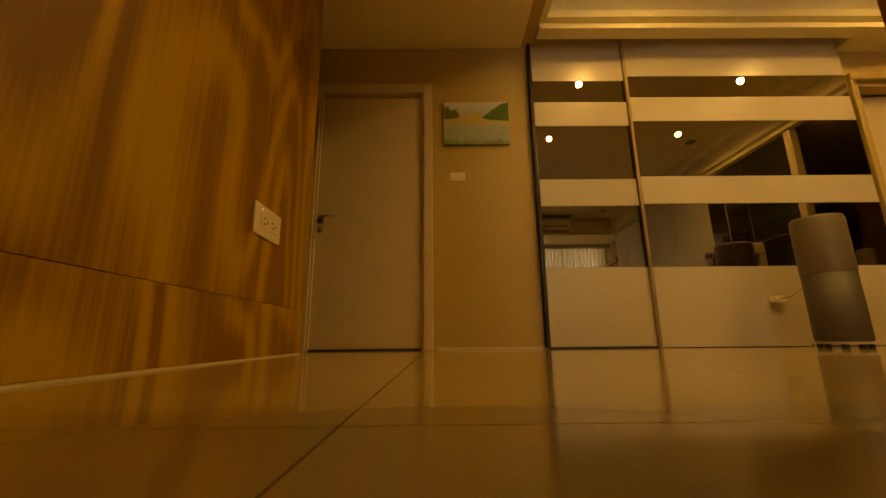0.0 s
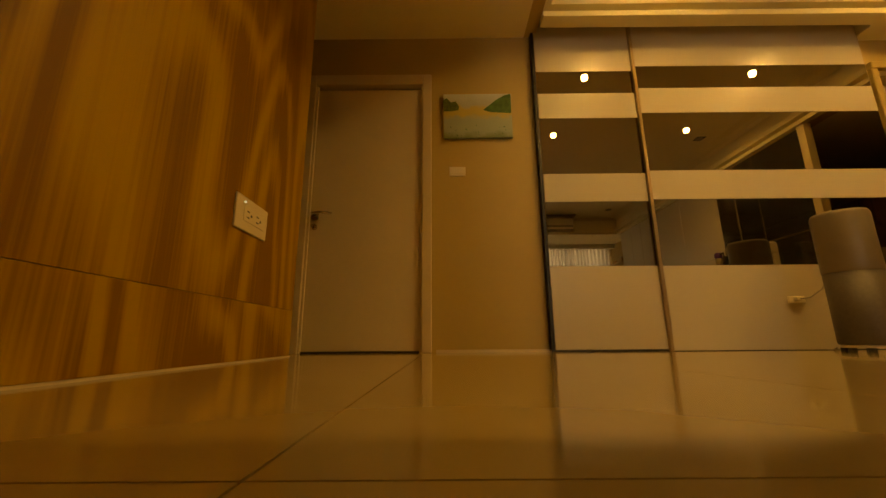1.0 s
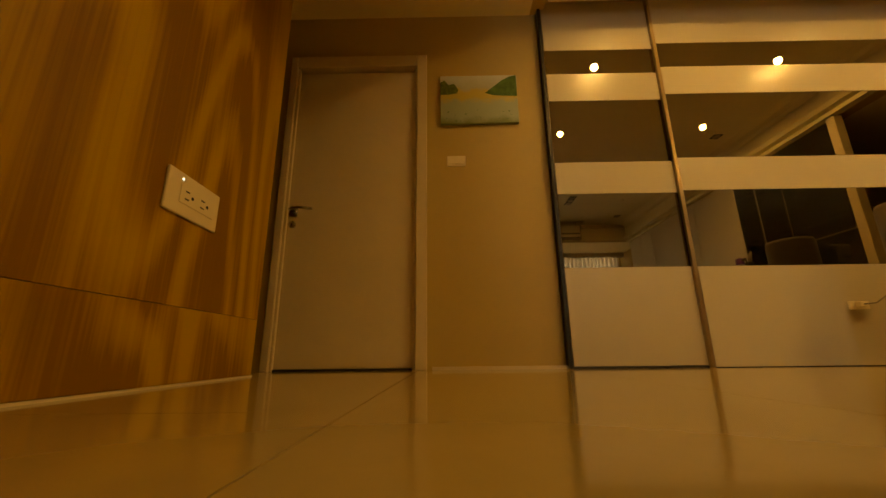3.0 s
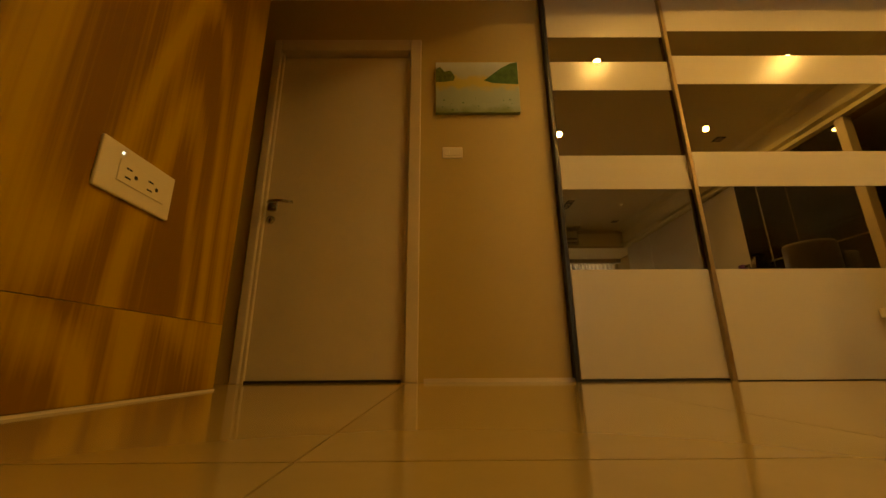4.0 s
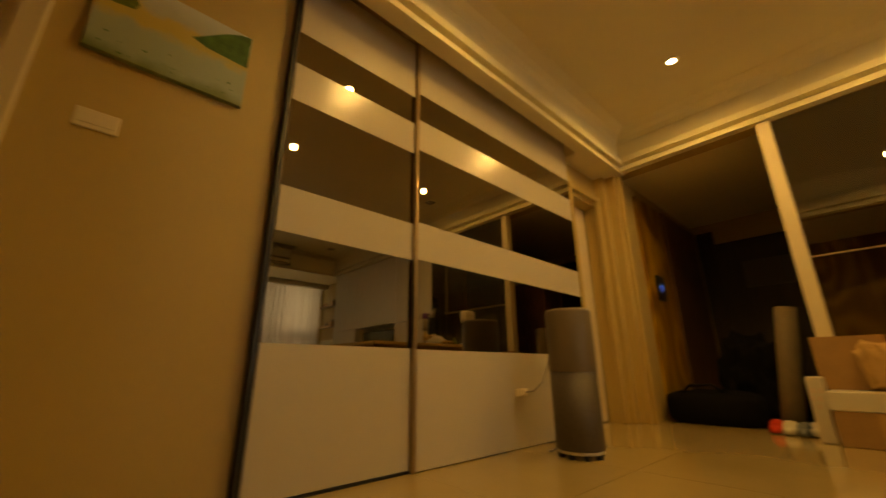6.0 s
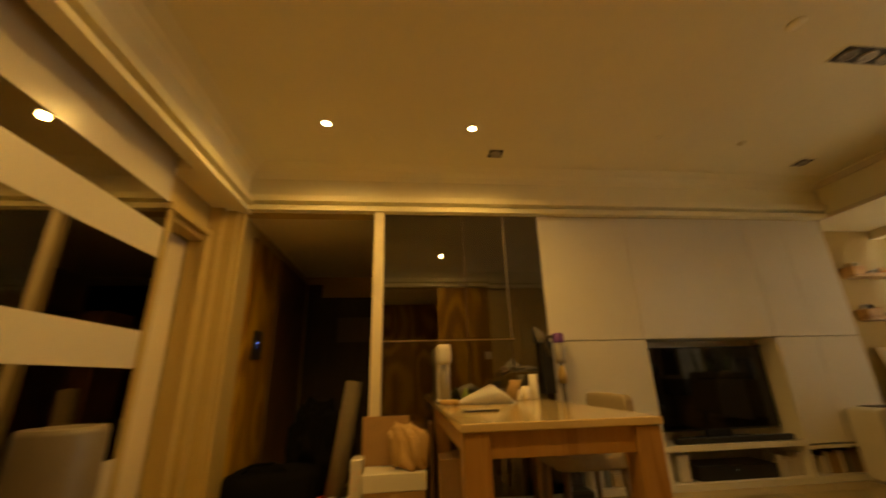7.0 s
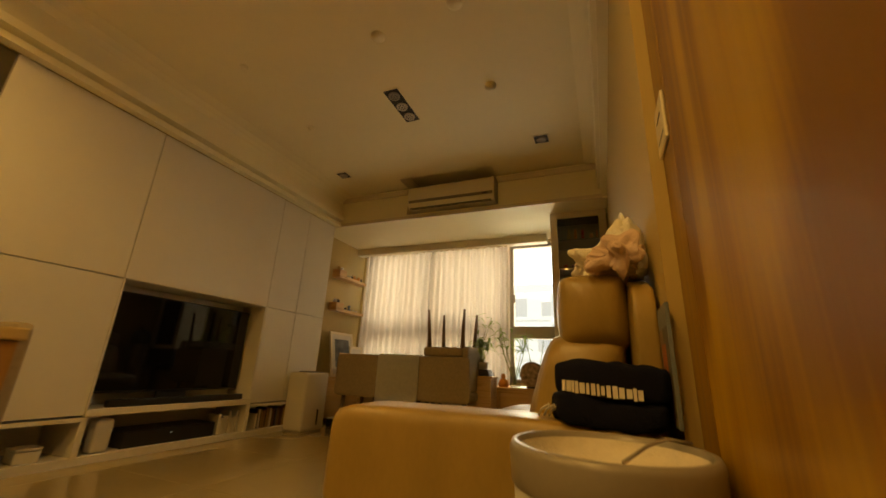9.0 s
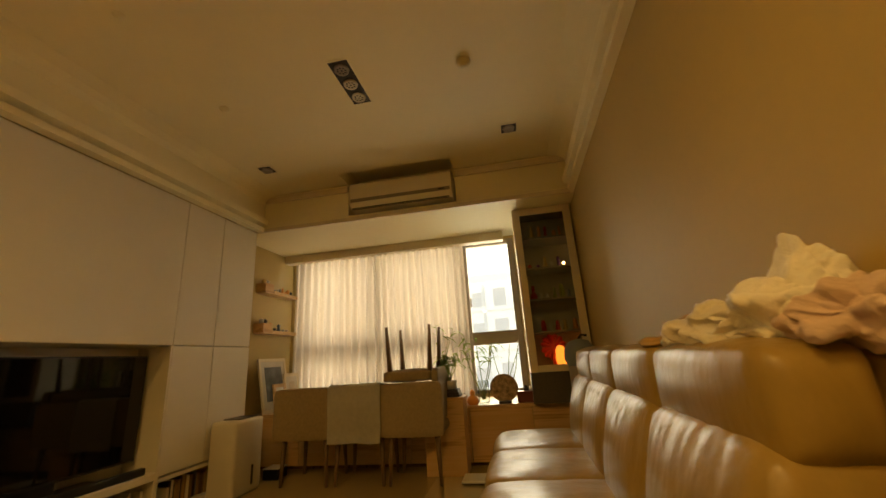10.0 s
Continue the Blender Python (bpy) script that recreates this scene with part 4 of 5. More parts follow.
boxpart("top", mc, M_BENCH, 2.09, 2.47, -4.415, -4.16, 0.61, 0.635, 0.003)


def display_cabinet():
    t = thing("display_cabinet", 1.2, -4.6, 0.8, "tall glazed display cabinet with dark shelves of figurines", "display cabinet")
    x0, x1, z0, z1, yf, yb = 0.90, 1.475, 0.80, 2.398, -4.32, -4.72
    for a in ((x0, x0 + 0.075, z0, z1), (x1 - 0.075, x1, z0, z1), (x0 + 0.075, x1 - 0.075, z0, z0 + 0.06), (x0 + 0.075, x1 - 0.075, z1 - 0.07, z1)):
        boxpart("front_frame", t, M_TRIM, a[0], a[1], yf - 0.02, yf, a[2], a[3], 0.003)
    boxpart("side_panel", t, M_TRIM, x0, x0 + 0.02, yb, yf - 0.02, z0, z1, 0)
    boxpart("side_panel", t, M_TRIM, x1 - 0.02, x1, yb, yf - 0.02, z0, z1, 0)
    boxpart("back", t, M_CABACK, x0 + 0.02, x1 - 0.02, yb, yb + 0.02, z0, z1, 0, "grey-brown back panel")
    boxpart("bottom", t, M_DGREY, x0 + 0.02, x1 - 0.02, yb + 0.02, yf - 0.02, z0, z0 + 0.02, 0)
    boxpart("top", t, M_DGREY, x0 + 0.02, x1 - 0.02, yb + 0.02, yf - 0.02, z1 - 0.02, z1, 0)
    for z in (1.15, 1.46, 1.77, 2.08):
        boxpart("shelf", t, M_GPLASTIC, x0 + 0.02, x1 - 0.02, yb + 0.02, yf - 0.05, z, z + 0.018, 0)
    p = boxpart("pane", t, M_CLEAR, x0 + 0.075, x1 - 0.075, yf - 0.014, yf - 0.010, z0 + 0.06, z1 - 0.07, 0)
    p.visible_shadow = False
    boxpart("base_unit", t, M_DGREY, x0, x1, yb, yf, 0.532, z0 - 0.002, 0.003)
    rnd = random.Random(11)
    mats = [M_BRASS, M_RED, M_ORANGE, M_POT, M_BLUE, M_DARKPOT, M_LEAF, M_PURPLE]
    for z in (1.165, 1.475, 1.785, 2.095):
        x = x0 + 0.10
        while x < x1 - 0.11:
            h, r = rnd.uniform(0.06, 0.17), rnd.uniform(0.018, 0.034)
            bm = bmesh.new()
            y = rnd.uniform(-4.58, -4.44)
            lathe(bm, [(0, z), (r, z), (r * rnd.uniform(0.7, 1.1), z + h * 0.3), (r * rnd.uniform(0.4, 0.9), z + h * 0.55), (r * rnd.uniform(0.5, 0.8), z + h * 0.75), (r * 0.5, z + h * 0.95), (0, z + h)], x, y, 12)
            o = mesh_ob("figurine", bm, mats[rnd.randrange(8)], True)
            tagged(o, "small ornament on a dark cabinet shelf", "ornament", "ornaments in the display cabinet")
            x += r * 2 + rnd.uniform(0.012, 0.03)
    bm = bmesh.new()
    lathe(bm, [(0, 0.822), (0.035, 0.822), (0.045, 0.86), (0.05, 0.92), (0.045, 0.985), (0.03, 1.02), (0, 1.03)], 1.17, -4.46, 20)
    tagged(mesh_ob("orange_lamp", bm, M_GLOW, True), "small glowing orange salt lamp in the cabinet", "lamp")
    bm = bmesh.new()
    for k in range(12):
        a = 2 * math.pi * k / 12
        quad(bm, (1.22, -4.56, 1.02), (1.22 + 0.11 * math.cos(a), -4.55, 1.02 + 0.11 * math.sin(a)), (1.22 + 0.13 * math.cos(a + 0.26), -4.57, 1.02 + 0.13 * math.sin(a + 0.26)), (1.22 + 0.11 * math.cos(a + 0.5), -4.55, 1.02 + 0.11 * math.sin(a + 0.5)))
    box(bm, 1.20, 1.24, -4.60, -4.54, 0.821, 0.95)
    tagged(mesh_ob("red_paper_fan", bm, M_RED), "red paper fan ornament in the cabinet", "ornament")
    bm = bmesh.new()
    bmesh.ops.create_icosphere(bm, subdivisions=2, radius=0.016, matrix=Matrix.Translation((1.02, -4.44, 1.80 + 0.02)))
    tagged(mesh_ob("cabinet_bulb", bm, M_BULB, True), "tiny warm bulb on a cabinet shelf", "lamp")


display_cabinet()

# ---- sofa and what lies on it ----


def sofa():
    t = thing("sofa", 1.3, -2.5, 0, "long beige leather sofa with high creased headrests", "sofa")
    ys = [-1.345 - 0.60 * k for k in range(5)]
    boxpart("base", t, M_LEATHER, 0.90, 1.70, ys[4], -1.14, 0.06, 0.27, 0.03, seg=3)
    bm = bmesh.new()
    cushion(bm, 0.90, 1.735, -1.345, -1.128, 0.08, 0.588, 0.006, 14, 0.003, 3, 14)
    part("armrest", bm, M_LEATHER, t, "", True)
    bm = bmesh.new()
    cushion(bm, 0.883, 0.952, ys[4], -1.255, 0.1, 0.968, 0.004, 22, 0.004, 21, 10)
    part("back_frame", bm, M_LEATHER, t, "", True)
    for k in range(4):
        y1, y0 = ys[k], ys[k + 1]
        bm = bmesh.new()
        cushion(bm, 1.06, 1.775, y0 + 0.002, y1 - 0.002, 0.25, 0.43, 0.024, 30, 0.0042, k * 5, 8)
        part("seat_cushion", bm, M_LEATHER, t, "", True)
        bm = bmesh.new()
        cushion(bm, 0.955, 1.17, y0 + 0.002, y1 + (0.02 if k == 0 else -0.002), 0.40, 0.80, 0.035, 40, 0.003, k * 7 + 1, 8)
        for v in bm.verts:
            top = max(0.0, (v.co.z - 0.42) / 0.38)
            pleat = noise.noise(Vector((v.co.y * 42 + 1.5 * noise.noise(Vector((v.co.y * 6, v.co.z * 8, k))), v.co.z * 3.2, k * 3.1)))
            v.co.x += (0.80 - v.co.z) * 0.22
            if v.co.x > 1.08:
                v.co.x += 0.0055 * top ** 1.5 * (0.35 - abs(pleat) * 1.6)
        part("back_cushion", bm, M_LEATHER, t, "", True)
        bm = bmesh.new()
        cushion(bm, 0.95, 1.135, y0 + 0.003, y1 + (0.02 if k == 0 else -0.003), 0.76, 0.972, 0.022, 30, 0.0022, k * 3 + 9, 8)
        part("headrest", bm, M_LEATHER, t, "", True)
    for y in (-1.3, -3.65):
        for x in (0.98, 1.62):
            boxpart("foot", t, M_LEGWOOD, x, x + 0.05, y, y + 0.05, 0.0, 0.07, 0.004)


sofa()


def soft_heap(bm, c, half, z0, seed, amp=0.035, turn=0.0, sub=6, taper=0.0):
    """A dropped garment: a squashed ball of cloth gathered in rounded folds with tight creases, lying on z0."""
    r = bmesh.ops.create_icosphere(bm, subdivisions=sub, radius=1)
    ct, st = math.cos(turn), math.sin(turn)
    for v in r["verts"]:
        d = v.co.normalized()
        o = Vector((seed, -seed * 0.6, seed * 1.7))
        big = 1 + 0.42 * noise.noise(d * 1.4 + o)
        p = Vector((d.x * half[0], d.y * half[1], d.z * half[2])) * big
        tp = 1 - taper * max(0.0, d.z) ** 1.3
        p.x, p.y = p.x * tp, p.y * tp
        w = p * 14 + o
        w = w + noise.noise_vector(w * 0.45) * 1.6
        w = Vector((w.x * ct - w.z * st, w.y * 0.75, (w.x * st + w.z * ct) * 0.5))
        fold = 0.25 - abs(noise.noise(w * 0.8)) * 1.5 + (abs(noise.noise(w * 1.3 + o)) - 0.2) * 0.9
        w2 = w * 2.1 + Vector((3, 7, 1))
        fine = 0.3 - abs(noise.noise(w2)) * 1.9
        p += d * (amp * fold + amp * 0.42 * fine)
        p += Vector(c)
        if p.z < z0:
            p.z = z0 + 0.003 * noise.noise(p * 40)
        if p.x < 0.884:
            p.x = 0.884 + (0.884 - p.x) * 0.02
        v.co = p


def garment(name, label, material, heaps):
    """A crumpled garment on the sofa back: its body and the pieces that fall from it."""
    t = thing(name, heaps[0][1][0], heaps[0][1][1], heaps[0][3], label, "clothes")
    for piece, c, half, z0, seed, amp, turn, sub, taper in heaps:
        bm = bmesh.new()
        soft_heap(bm, c, half, z0, seed, amp, turn, sub, taper)
        part(piece, bm, material, t, "", True)


garment("cream_garment", "crumpled cream cotton garment on the sofa back", M_CREAMCLOTH, (
    ("body", (1.03, -1.63, 1.015), (0.085, 0.22, 0.06), 0.966, 2.0, 0.034, 0.5, 6, 0.0),
    ("sleeve", (1.00, -1.90, 1.00), (0.085, 0.14, 0.05), 0.966, 12.0, 0.030, 0.9, 6, 0.0)))
garment("white_garment", "heaped off-white hooded garment on the sofa back", M_WHITECLOTH, (
    ("body", (0.985, -1.49, 1.03), (0.095, 0.13, 0.075), 0.968, 7.3, 0.034, 1.2, 6, 0.0),
    ("hood", (0.935, -1.45, 1.06), (0.055, 0.13, 0.125), 0.968, 3.4, 0.022, 0.2, 6, 0.62)))
garment("pink_garment", "crumpled dusty pink garment on the sofa back", M_PINKCLOTH, (
    ("body", (0.955, -1.335, 1.015), (0.07, 0.075, 0.065), 0.945, 4.1, 0.032, 0.3, 6, 0.0),
    ("sleeve", (1.01, -1.385, 0.995), (0.045, 0.05, 0.035), 0.955, 8.2, 0.024, 0.7, 5, 0.0)))
garment("ochre_garment", "small ochre garment on the sofa back", M_KRAFT, (
    ("body", (1.03, -2.05, 0.985), (0.08, 0.10, 0.025), 0.966, 9.0, 0.02, 0.3, 6, 0.0),
    ("collar", (0.96, -2.00, 1.05), (0.03, 0.05, 0.03), 0.99, 5.0, 0.016, 0.3, 5, 0.0)))


def shirt():
    t = thing("folded_shirt", 1.08, -1.24, 0.59, "folded navy sweatshirt with white lettering on the sofa arm", "shirt")
    for k, (z0, z1, dx) in enumerate(((0.590, 0.652, 0.0), (0.640, 0.712, -0.004))):
        bm = bmesh.new()
        cushion(bm, 0.900 + dx, 1.135 + dx, -1.31, -1.14 - 0.004 * k, z0, z1, 0.004, 18, 0.020, k * 4, 7)
        part("fold", bm, M_NAVY, t, "", True)
    x = 1.112
    rnd = random.Random(3)
    for k in range(15):
        wd = rnd.uniform(0.005, 0.012)
        zc, hh = 0.668 - 0.0009 * k, rnd.uniform(0.009, 0.013)
        boxpart("print_bar", t, M_PRINT, x - wd, x, -1.144, -1.127, zc - hh, zc + hh, 0)
        x -= wd + rnd.uniform(0.0015, 0.004)
    for k in range(3):
        bm = bmesh.new()
        tube(bm, [(1.15 + 0.012 * k, -1.19, 0.597), (1.14 + 0.012 * k, -1.16, 0.612), (1.12 + 0.012 * k, -1.14, 0.625)], 0.003, 6)
        part("sleeve_stripe", bm, M_PRINT, t)


shirt()
lb = thing("leaning_board", 0.87, -1.22, 0.59, "thin printed board leaning on the pine wall above the arm", "board")
boxpart("sheet", lb, M_BLUE, 0.884, 0.892, -1.27, -1.125, 0.595, 0.85, 0.001)
for k, (y0, y1, z0, z1, c) in enumerate(((-1.262, -1.133, 0.60, 0.70, (0.16, 0.12, 0.07)), (-1.262, -1.20, 0.701, 0.80, (0.22, 0.16, 0.12)), (-1.199, -1.133, 0.701, 0.80, (0.10, 0.11, 0.12)))):
    boxpart("printed_face", lb, mat("mottled_colour_print", c, 0.45, 0, 0.6, 22), 0.892, 0.8926, y0, y1, z0, z1, 0)
boxpart("printed_figure", lb, mat("faded_red_print", (0.36, 0.10, 0.05), 0.45, 0, 0.5, 30), 0.8926, 0.893, -1.235, -1.175, 0.66, 0.765, 0)


def bin_white():
    t = thing("waste_bin", 1.04, -0.925, 0, "round white plastic bin with a grey rim and liner", "bin")
    cx, cy = 1.025, -0.965
    bm = bmesh.new()
    lathe(bm, [(0.0, 0.003), (0.1349, 0.003), (0.1425, 0.021), (0.1587, 0.515), (0.0, 0.515)], cx, cy, 40)
    part("body", bm, M_WPLASTIC, t, "", True)
    bm = bmesh.new()
    lathe(bm, [(0.1605, 0.513), (0.1634, 0.520), (0.1662, 0.567), (0.1615, 0.579), (0.1520, 0.579), (0.1492, 0.556), (0.1492, 0.515)], cx, cy, 40)
    part("rim", bm, M_GPLASTIC, t, "glossy grey rim", True)
    bm = bmesh.new()
    lathe(bm, [(0.1520, 0.573), (0.1444, 0.546), (0.1140, 0.530), (0.0, 0.525)], cx, cy, 40)
    part("liner", bm, M_CREAMCLOTH, t, "cream bag liner", True)
    bm = bmesh.new()
    tube(bm, [(cx - 0.02, cy + 0.1, 0.572), (cx - 0.06, cy + 0.0, 0.583), (cx - 0.10, cy - 0.08, 0.588), (cx - 0.14, cy - 0.09, 0.583)], 0.003, 6)
    part("handle_cord", bm, M_GPLASTIC, t, "", True)
    lab = boxpart("label_plate", t, M_BLACK, cx - 0.022, cx + 0.004, cy + 0.150, cy + 0.1575, 0.445, 0.475, 0.001, "small black label")
    boxpart("label_mark", lab, M_BRASS, cx - 0.015, cx - 0.003, cy + 0.1575, cy + 0.158, 0.453, 0.466, 0)
    boxpart("label_bar", t, M_GPLASTIC, cx - 0.035, cx + 0.012, cy + 0.150, cy + 0.1575, 0.490, 0.494, 0)


bin_white()

pl = thing("switch_plate", 0.85, -1.09, 1.28, "ivory wall control plate at the end of the pine wall", "switch plate")
boxpart("plate", pl, M_IVORY, 0.85, 0.858, -1.156, -1.045, 1.205, 1.33, 0.003)
boxpart("slot", pl, M_BLACK, 0.858, 0.859, -1.13, -1.075, 1.285, 1.291, 0)
boxpart("slot", pl, M_GPLASTIC, 0.858, 0.859, -1.14, -1.06, 1.232, 1.236, 0)

# ---- dining table and its things ----


def dining_table():
    t = thing("dining_table", 3.33, -0.33, 0, "light oak dining table with thick square legs and glossy top", "table")
    x0, x1, y0, y1 = 2.52, 4.12, -0.775, 0.115
    boxpart("tabletop", t, M_TABLE, x0, x1, y0, y1, 0.715, 0.75, 0.006, seg=2)
    boxpart("apron", t, M_TLEG, x0 + 0.10, x1 - 0.10, y0 + 0.03, y0 + 0.055, 0.61, 0.714, 0.002)
    boxpart("apron", t, M_TLEG, x0 + 0.10, x1 - 0.10, y1 - 0.055, y1 - 0.03, 0.61, 0.714, 0.002)
    boxpart("apron", t, M_TLEG, x0 + 0.03, x0 + 0.055, y0 + 0.125, y1 - 0.125, 0.61, 0.714, 0.002)
    boxpart("apron", t, M_TLEG, x1 - 0.055, x1 - 0.03, y0 + 0.125, y1 - 0.125, 0.61, 0.714, 0.002)
    for x in (x0 + 0.012, x1 - 0.127):
        for y in (y0 + 0.012, y1 - 0.127):
            boxpart("leg", t, M_TLEG, x, x + 0.115, y, y + 0.115, 0.0, 0.714, 0.005, seg=2)


dining_table()


def soda_maker():
    t = thing("soda_maker", 3.95, 0.03, 0.75, "tall white plastic soda maker on the dining table", "soda maker")
    x, y = 3.95, 0.035
    boxpart("base", t, M_WPLASTIC, x - 0.10, x + 0.09, y - 0.055, y + 0.055, 0.75, 0.775, 0.01, seg=2)
    boxpart("column", t, M_WPLASTIC, x, x + 0.09, y - 0.05, y + 0.05, 0.775, 1.10, 0.02, seg=3)
    bm = bmesh.new()
    cushion(bm, x - 0.09, x + 0.09, y - 0.055, y + 0.055, 1.03, 1.18, 0.004, 6)
    part("head", bm, M_WPLASTIC, t, "", True)
    bm = bmesh.new()
    lathe(bm, [(0, 0.776), (0.04, 0.776), (0.042, 0.95), (0.02, 1.0), (0.018, 1.03), (0, 1.03)], x - 0.045, y, 20)
    part("bottle", bm, M_GPLASTIC, t, "grey bottle", True)
    boxpart("spout", t, M_BLACK, x - 0.06, x - 0.03, y - 0.012, y + 0.012, 1.0, 1.03, 0.002)


soda_maker()


def snack_bag():
    t = thing("plastic_bag", 3.72, -0.3, 0.75, "crumpled white paper bag of bread lying on the table", "bag")
    bm = bmesh.new()
    rings = []
    for i in range(17):
        u = i / 16
        c = Vector((3.64 + 0.10 * u, -0.02 - 0.40 * u, 0))
        rw, rh = 0.016 + 0.115 * u ** 0.8, 0.012 + 0.112 * u ** 0.8
        row = []
        for k in range(40):
            a = 2 * math.pi * k / 40
            n1 = 1 + 0.10 * noise.noise(Vector((math.cos(a) * 1.6, math.sin(a) * 1.6, u * 2.4))) + 0.035 * noise.noise(Vector((math.cos(a) * 5, math.sin(a) * 5, u * 3)))
            n1 *= 1 + (0.12 * noise.noise(Vector((math.cos(a) * 3, math.sin(a) * 3, 9))) if i == 16 else 0)
            row.append(bm.verts.new((c.x + rw * math.cos(a) * n1, c.y + 0.09 * u * (math.sin(a) + 0.5), 0.752 + max(0.0, rh * 0.42 + rh * 0.58 * math.sin(a) * n1))))
        rings.append(row)
    for ra, rb in zip(rings, rings[1:]):
        for k in range(40):
            bm.faces.new((ra[k], ra[(k + 1) % 40], rb[(k + 1) % 40], rb[k]))
    bm.faces.new(rings[0])
    bmesh.ops.solidify(bm, geom=bm.faces[:], thickness=0.0015)
    part("wrap", bm, M_BAG, t, "", True)
    rnd = random.Random(5)
    for k in range(6):
        bm = bmesh.new()
        x, y = 3.58 + rnd.uniform(-0.03, 0.03), 0.05 + rnd.uniform(-0.05, 0.04)
        bmesh.ops.create_icosphere(bm, subdivisions=2, radius=1, matrix=Matrix.Translation((x, y, 0.772)) @ Matrix.Rotation(rnd.uniform(0, 3), 4, "Z") @ Matrix.Diagonal((0.045, 0.02, 0.02, 1)))
        part("bread_piece", bm, M_KRAFT, t, "golden bread piece", True)
    for k in range(8):
        bm = bmesh.new()
        x, y = 3.74 + rnd.uniform(-0.05, 0.05), -0.42 + rnd.uniform(-0.04, 0.02)
        tube(bm, [(x, y, 0.755), (x + rnd.uniform(-0.02, 0.02), y - 0.02, 0.83), (x + rnd.uniform(-0.04, 0.04), y - 0.05, 0.90)], 0.013, 8, 0.009)
        part("bread_stick", bm, M_KRAFT, t, "", True)


snack_bag()
ph = thing("phone", 3.1, -0.08, 0.75, "black phone lying on the table", "phone")
boxpart("body", ph, M_BLACK, 3.06, 3.14, -0.18, 0.02, 0.7505, 0.759, 0.003)
boxpart("screen", ph, M_SCREEN, 3.064, 3.136, -0.176, 0.016, 0.759, 0.7595, 0)
for (x, y, r, h) in ((3.98, -0.62, 0.035, 0.10), (4.02, -0.70, 0.036, 0.19), (3.92, -0.53, 0.03, 0.08)):
    bm = bmesh.new()
    lathe(bm, [(0, 0.7505), (r * 0.85, 0.7505), (r, 0.76), (r, 0.75 + h), (r - 0.004, 0.75 + h), (r - 0.006, 0.77), (0, 0.765)], x, y, 24)
    tagged(mesh_ob("cup", bm, M_IVORY, True), "plain cream cup on the dining table", "cup", "cups on the table")
bm = bmesh.new()
lathe(bm, [(0, 0.7505), (0.03, 0.7505), (0.032, 0.80), (0.012, 0.83), (0.012, 0.85), (0, 0.85)], 3.86, -0.12, 16)
tagged(mesh_ob("green_bottle", bm, M_LEAF, True), "small dark green bottle on the table", "bottle")
bm = bmesh.new()
tube(bm, [(4.0, 0.10, 0.757), (3.9, 0.08, 0.765), (3.84, 0.095, 0.757), (3.88, 0.05, 0.76)], 0.006, 6)
tagged(mesh_ob("cable_coil", bm, M_BLACK, True), "short dark cable on the table edge", "cable")


def dining_chair(name_label):
    """Upholstered chair at the origin that faces -y."""
    t = thing("dining_chair", 0, 0, 0, name_label, "chair", "taupe dining chairs")
    bm = bmesh.new()
    cushion(bm, -0.25, 0.25, -0.24, 0.204, 0.385, 0.475, 0.012, 8, 0, 0, 10)
    part("seat", bm, M_GREYFAB, t, "", True)
    bm = bmesh.new()
    cushion(bm, -0.27, 0.27, 0.205, 0.268, 0.375, 0.80, 0.004, 10, 0, 0, 16)
    part("backrest", bm, M_GREYFAB, t, "", True)
    for x in (-1, 1):
        for y in (-1, 1):
            bm = bmesh.new()
            tube(bm, [(0.195 * x, 0.18 * y, 0.40), (0.215 * x, 0.20 * y, 0.0)], 0.025, 10, 0.012)
            part("leg", bm, M_LEGWOOD, t, "tapered brown wooden leg", True)
    return t


c1 = dining_chair("taupe upholstered dining chair with dark legs at the window")
c1.matrix_basis = pose(3.49, -4.12, 0)
c2 = copy_thing(c1, pose(2.985, -4.13, 0))
c3 = copy_thing(c1, pose(2.495, -4.12, 0))
c4 = copy_thing(c1, pose(3.50, -0.80, 0, 0, 0, 180))
c4["label"] = "taupe upholstered dining chair pushed in at the oak table"
cu = copy_thing(c1, pose(2.515, -4.14, 1.282, 180, 0, -90))
cu["label"] = "taupe dining chair turned upside down on another chair"

bm = bmesh.new()
pts = [(-3.965, 0.60), (-3.962, 0.72), (-3.955, 0.80), (-3.94, 0.812), (-3.90, 0.815), (-3.86, 0.812), (-3.832, 0.79), (-3.826, 0.60), (-3.828, 0.45), (-3.826, 0.345)]
grid = []
for j, (y, z) in enumerate(pts):
    row = []
    for i in range(25):
        u = i / 24
        x = 2.755 + 0.475 * u + 0.006 * noise.noise(Vector((u * 3, j * 0.6, 0)))
        row.append(bm.verts.new((x, y + (0.006 * noise.noise(Vector((u * 6, j * 0.25, 4))) if j > 5 else 0) + 0.0, z + (0.012 * noise.noise(Vector((u * 3, 1, 7))) if j == 9 else 0))))
    grid.append(row)
for a, b in zip(grid, grid[1:]):
    for i in range(24):
        bm.faces.new((a[i], a[i + 1], b[i + 1], b[i]))
bmesh.ops.solidify(bm, geom=bm.faces[:], thickness=0.006)
tagged(mesh_ob("towel", bm, M_TOWEL, True), "white towel draped over a chair back", "towel")

# ---- along the window ----


